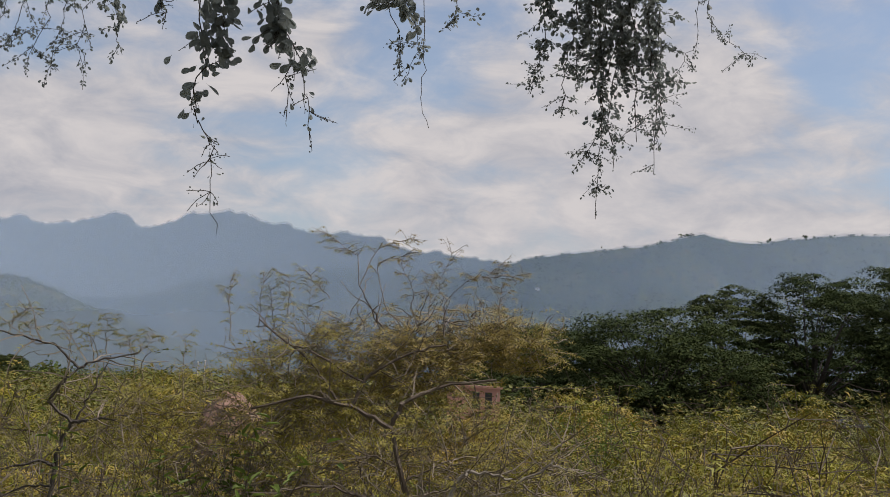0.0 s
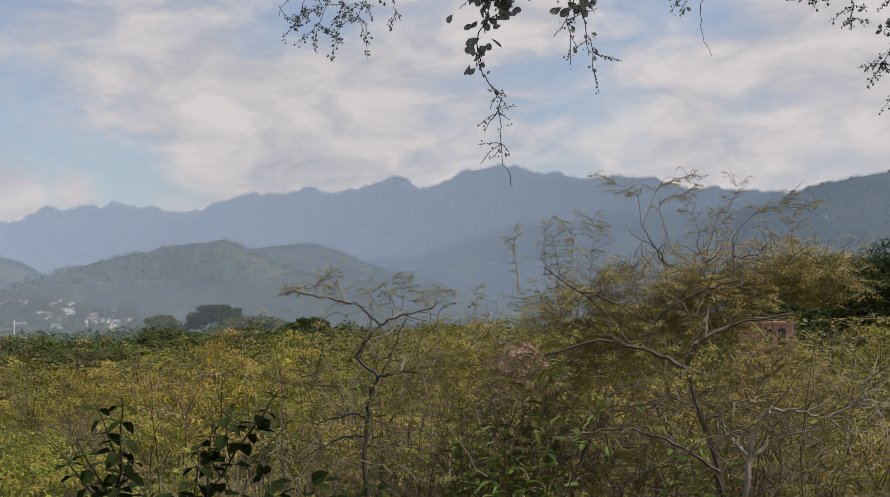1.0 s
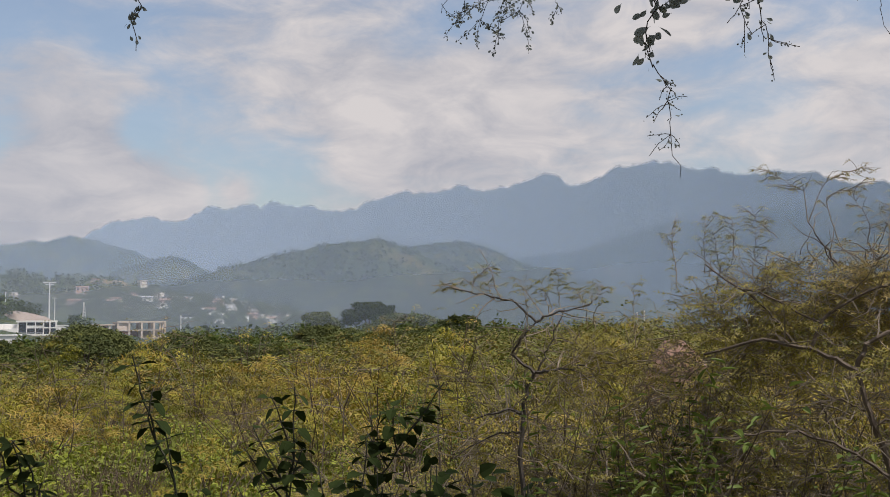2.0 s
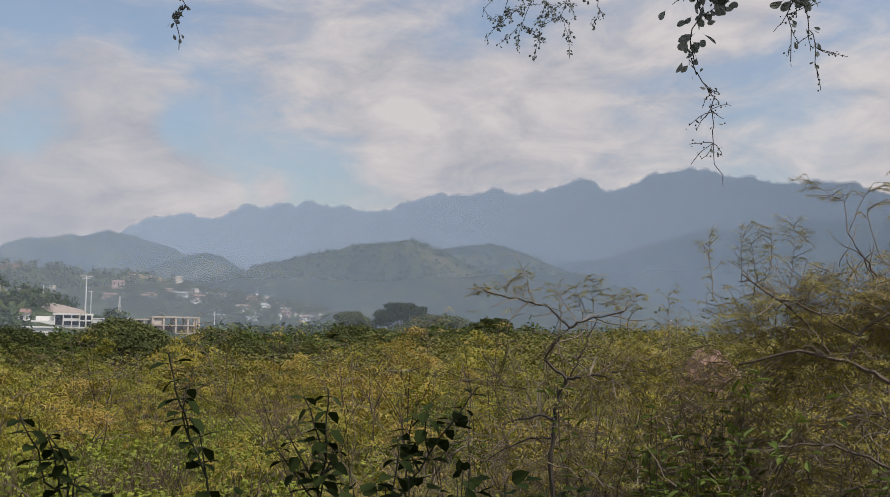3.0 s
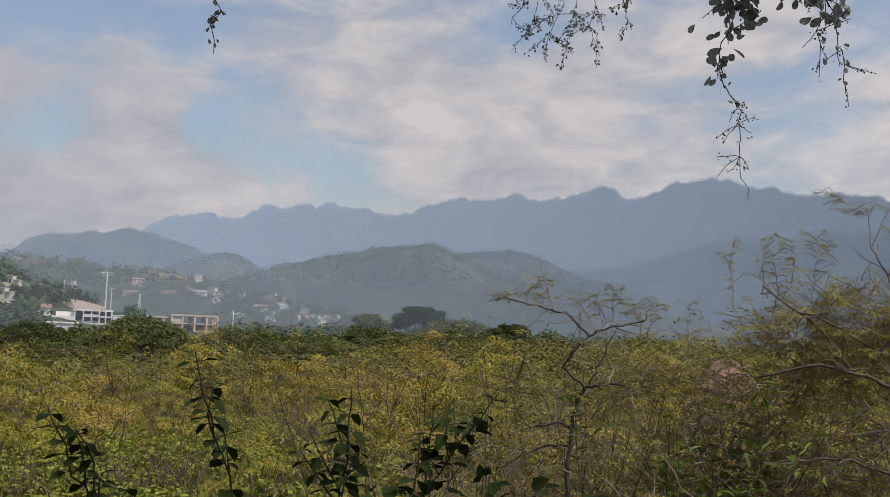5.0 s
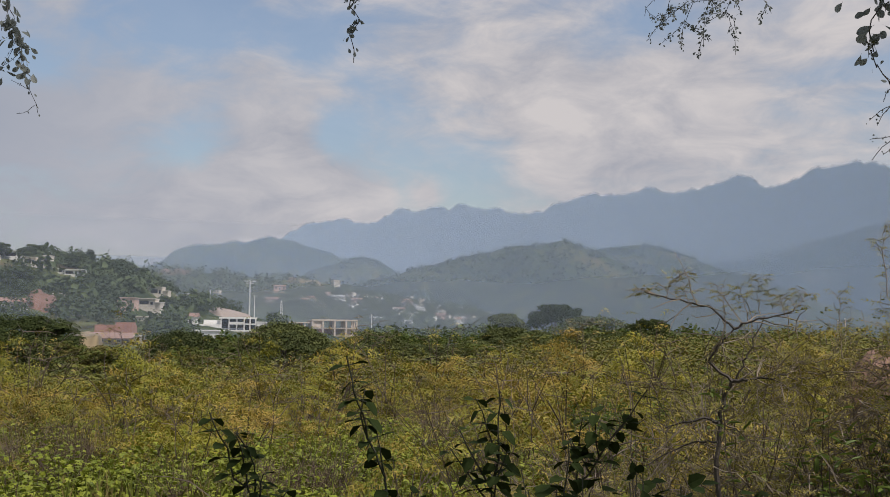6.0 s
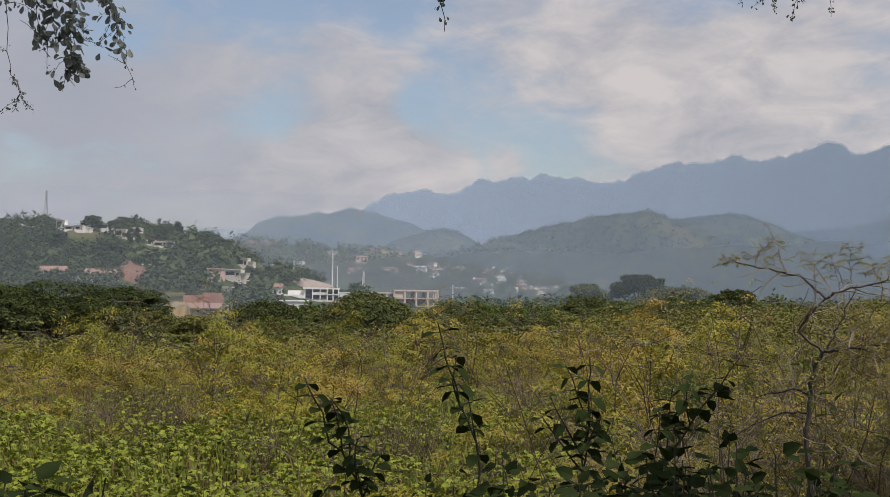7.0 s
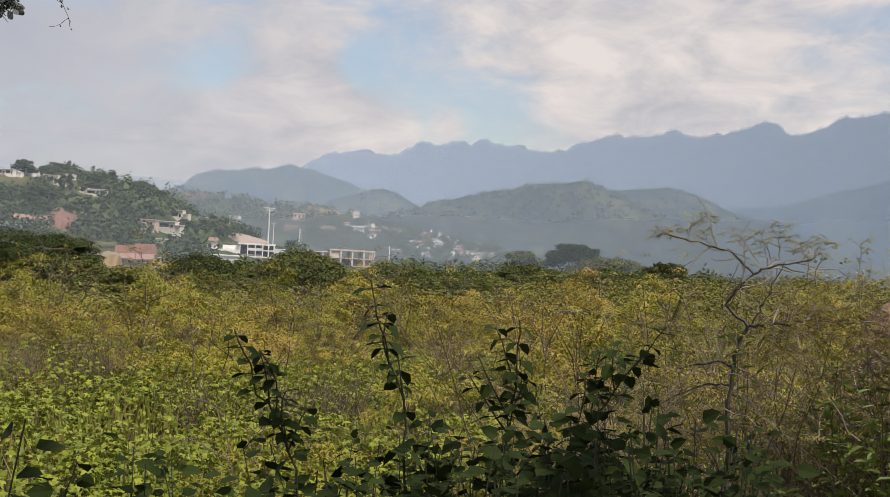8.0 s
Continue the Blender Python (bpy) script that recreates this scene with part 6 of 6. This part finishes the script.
def power_pole(label, azimuth, foot, top, reach, arms):
    """A tall steel pole with cross-arms and insulators."""
    place, r = sited(azimuth, foot, *reach)
    tall = (math.tan(radians(top)) - math.tan(radians(foot))) * r
    pole = thing("power_pole", label, "pole", at=place)
    pole.rotation_euler = (0, 0, radians(azimuth))
    part("shaft", Pile().tube([(0, 0, -2), (0, 0, tall * 0.5), (0, 0, tall)], np.array([0.024, 0.02, 0.014]) * tall, 8), PAINTED_MAST, pole)
    for z, half in arms:
        box_part("cross_arm", pole, PAINTED_MAST, (-half * tall, -0.15, z * tall - 0.008 * tall), (half * tall, 0.15, z * tall + 0.008 * tall))
        for x in (-1, -0.45, 0.45, 1):
            box_part("insulator", pole, STEEL, (x * half * tall - 0.12, -0.12, z * tall + 0.008 * tall), (x * half * tall + 0.12, 0.12, z * tall + 0.035 * tall))


power_pole("tall pale steel power pole with cross-arms", 42.87, 0.35, 2.2, (220, 540), [(0.98, 0.17), (0.92, 0.11)])
power_pole("pale steel power pole beside a taller one", 42.61, 0.8, 1.95, (300, 540), [(0.97, 0.12)])
power_pole("thin grey pole beyond the field", 36.46, -1.1, 0.35, (150, 500), [(0.96, 0.03)])
power_pole("thin grey pole on the wooded slope", 44.9, 0.4, 1.5, (220, 540), [(0.97, 0.03)])


def lattice_mast(label, azimuth, foot, top, reach, spread, mat):
    """A three-legged lattice mast with braces."""
    place, r = sited(azimuth, foot, *reach)
    tall = (math.tan(radians(top)) - math.tan(radians(foot))) * r
    mast = thing("lattice_mast", label, "mast", at=place)
    feet = [np.array([math.cos(a), math.sin(a), 0]) * spread for a in (0.4, 2.5, 4.6)]
    for f in feet:
        part("leg", Pile().tube([f - (0, 0, 1), f * 0.25 + (0, 0, tall)], [0.09, 0.07], 5), mat, mast)
    braces = Pile()
    steps = 9
    for k in range(steps):
        s, e = k / steps, (k + 1) / steps
        for n in range(3):
            a, b = feet[n], feet[(n + 1) % 3]
            braces.tube([a * (1 - 0.75 * s) + (0, 0, tall * s), b * (1 - 0.75 * e) + (0, 0, tall * e)], [0.045, 0.045], 3)
            braces.tube([b * (1 - 0.75 * s) + (0, 0, tall * s), a * (1 - 0.75 * e) + (0, 0, tall * e)], [0.045, 0.045], 3)
    tagged(part("brace", braces, mat, mast), kind="stuff")


lattice_mast("tall grey lattice radio mast on the crest", 57.34, 2.9, 4.75, (300, 545), 1.3, STEEL)
lattice_mast("short red and white lattice mast", 41.22, -0.3, 1.0, (200, 540), 1.2, PAINTED_MAST)


# ---- at the foot of the shade trees ----
def pale_shed():
    x, y, z = grounded(-18.6, 100)
    shed = thing("open_shed", "long pale open shed behind the shade trees", "shed", at=(x, y, z))
    shed.rotation_euler = (0, 0, radians(-18.6))
    box_part("back_wall", shed, WHITE_WALL, (-9, 4, -0.3), (9, 4.3, 3.2))
    box_part("roof", shed, GREY_ROOF, (-9.5, -1, 3.9), (9.5, 5, 4.05))
    for k in range(7):
        box_part("post", shed, CONCRETE, (-9 + 3 * k - 0.12, -0.6, -0.3), (-9 + 3 * k + 0.12, -0.36, 3.9))
    box_part("low_wall", shed, CREAM_WALL, (1, -0.9, -0.3), (9, -0.7, 2.6))


pale_shed()


HUT_PINK = plain("salmon_render", (0.62, 0.33, 0.27), (0.50, 0.26, 0.21), 1.2)


def pink_hut():
    x, y, z = grounded(-1.85, 44)
    hut = thing("pink_hut", "small pink rendered hut behind the scrub", "hut", at=(x, y, z))
    hut.rotation_euler = (0, 0, radians(-1.85))
    box_part("wall", hut, HUT_PINK, (-1.05, -0.8, -0.2), (1.05, 0.8, 2.3))
    box_part("roof", hut, HUT_PINK, (-1.15, -0.9, 2.3), (1.15, 0.9, 2.4))
    # Near-black panels on the wall stand for two shaded openings.
    for left in (-0.05, 0.45):
        box_part("opening", hut, SHADE_BLACK, (left, -0.84, 1.5), (left + 0.28, -0.7, 2.15))


pink_hut()


def earth_heap():
    """A heap of dug reddish earth, slumped and rough."""
    x, y, z = grounded(10.9, 27)
    heap = thing("earth_heap", "heap of dry reddish-brown earth among the scrub", "heap", at=(x, y, z))
    u, w = np.meshgrid(np.linspace(0, 2 * np.pi, 28, endpoint=False), np.linspace(0, 1, 12))
    rough = 1 + 0.13 * np.sin(3 * u + 1) + 0.07 * np.sin(7 * u + 5 * w)
    r = 1.35 * w * rough
    verts = np.stack([np.cos(u) * r, np.sin(u) * r, 2.15 * np.cos(w * np.pi / 2) ** 0.8 + 0.08 * np.sin(9 * u) * np.sin(11 * w) - 0.1], -1)
    k, j = np.meshgrid(np.arange(11), np.arange(28), indexing="ij")
    p, q = k * 28 + j, k * 28 + (j + 1) % 28
    pile = Pile().add(verts, np.concatenate([np.stack([p, p + 28, q + 28], -1).reshape(-1, 3), np.stack([p, q + 28, q], -1).reshape(-1, 3)]))
    part("earth_mound", pile, BROWN_EARTH, heap, smooth=True)


earth_heap()


def marker_post(azimuth, distance, tall):
    x, y, z = grounded(azimuth, distance)
    post = thing("marker_post", "thin pale post standing beyond the scrub", "post", "pale posts", (x, y, z))
    part("shaft", Pile().tube([(0, 0, -0.2), (0, 0, tall)], [0.028, 0.028], 8), CONCRETE, post)
    box_part("cap", post, WHITE_WALL, (-0.05, -0.05, tall), (0.05, 0.05, tall + 0.06))


marker_post(12.25, 70, 3.1)
marker_post(12.6, 72, 3.0)

PAINT_DARK = plain("dark_car_paint", (0.03, 0.03, 0.035), (0.025, 0.025, 0.03), 2, 0.25, 0.0, 0.3)
PAINT_PALE = plain("silver_car_paint", (0.55, 0.56, 0.58), (0.5, 0.5, 0.52), 2, 0.25, 0.0, 0.5)
RUBBER = plain("tyre_rubber", (0.02, 0.02, 0.02), (0.03, 0.03, 0.03), 10, 0.8)


def car(label, azimuth, distance, facing, paint):
    """A parked car: shaped body, glazed cabin, four wheels."""
    vehicle = thing("car", label, "car", at=grounded(azimuth, distance))
    vehicle.rotation_euler = (0, 0, radians(facing))
    profile = [(-2.1, 0.35), (-2.15, 0.75), (-2.0, 0.92), (-1.25, 0.98), (1.0, 0.95), (1.95, 0.82), (2.15, 0.6), (2.1, 0.35)]
    cabin = [(-1.75, 0.97), (-1.35, 1.42), (0.25, 1.46), (1.0, 0.96)]

    def prism(line, half, inset=0.0):
        n = len(line)
        v = [(x, s * (half - (inset if z > 1.2 else 0)), z) for s in (-1, 1) for x, z in line]
        f = [(0, k, k + 1) for k in range(1, n - 1)] + [(n, n + k + 1, n + k) for k in range(1, n - 1)]
        f += [t for k in range(n) for t in ((k, n + k, n + (k + 1) % n), (k, n + (k + 1) % n, (k + 1) % n))]
        return Pile().add(v, [t[::-1] for t in f])

    part("body", prism(profile, 0.86), paint, vehicle)
    part("cabin", prism(cabin, 0.78, 0.12), GLASS, vehicle, "dark glazed cabin")
    box_part("roof_panel", vehicle, paint, (-1.35, -0.66, 1.44), (0.25, 0.66, 1.50))
    for x in (-1.3, 1.35):
        for y in (-0.82, 0.82):
            turn = np.arange(12) * math.pi / 6
            pile = Pile()
            v = [(x + 0.32 * math.cos(t), y + s, 0.32 + 0.32 * math.sin(t)) for s in (-0.1, 0.1) for t in turn] + [(x, y - 0.1, 0.32), (x, y + 0.1, 0.32)]
            f = [t for k in range(12) for t in ((k, (k + 1) % 12, 12 + (k + 1) % 12), (k, 12 + (k + 1) % 12, 12 + k), (k, 24, (k + 1) % 12), (12 + k, 12 + (k + 1) % 12, 25))]
            part("wheel", pile.add(v, f), RUBBER, vehicle)


car("dark parked car in the trees' shade", -20.9, 63, 20, PAINT_DARK)
car("silver parked car in the trees' shade", -15.2, 68, -10, PAINT_PALE)
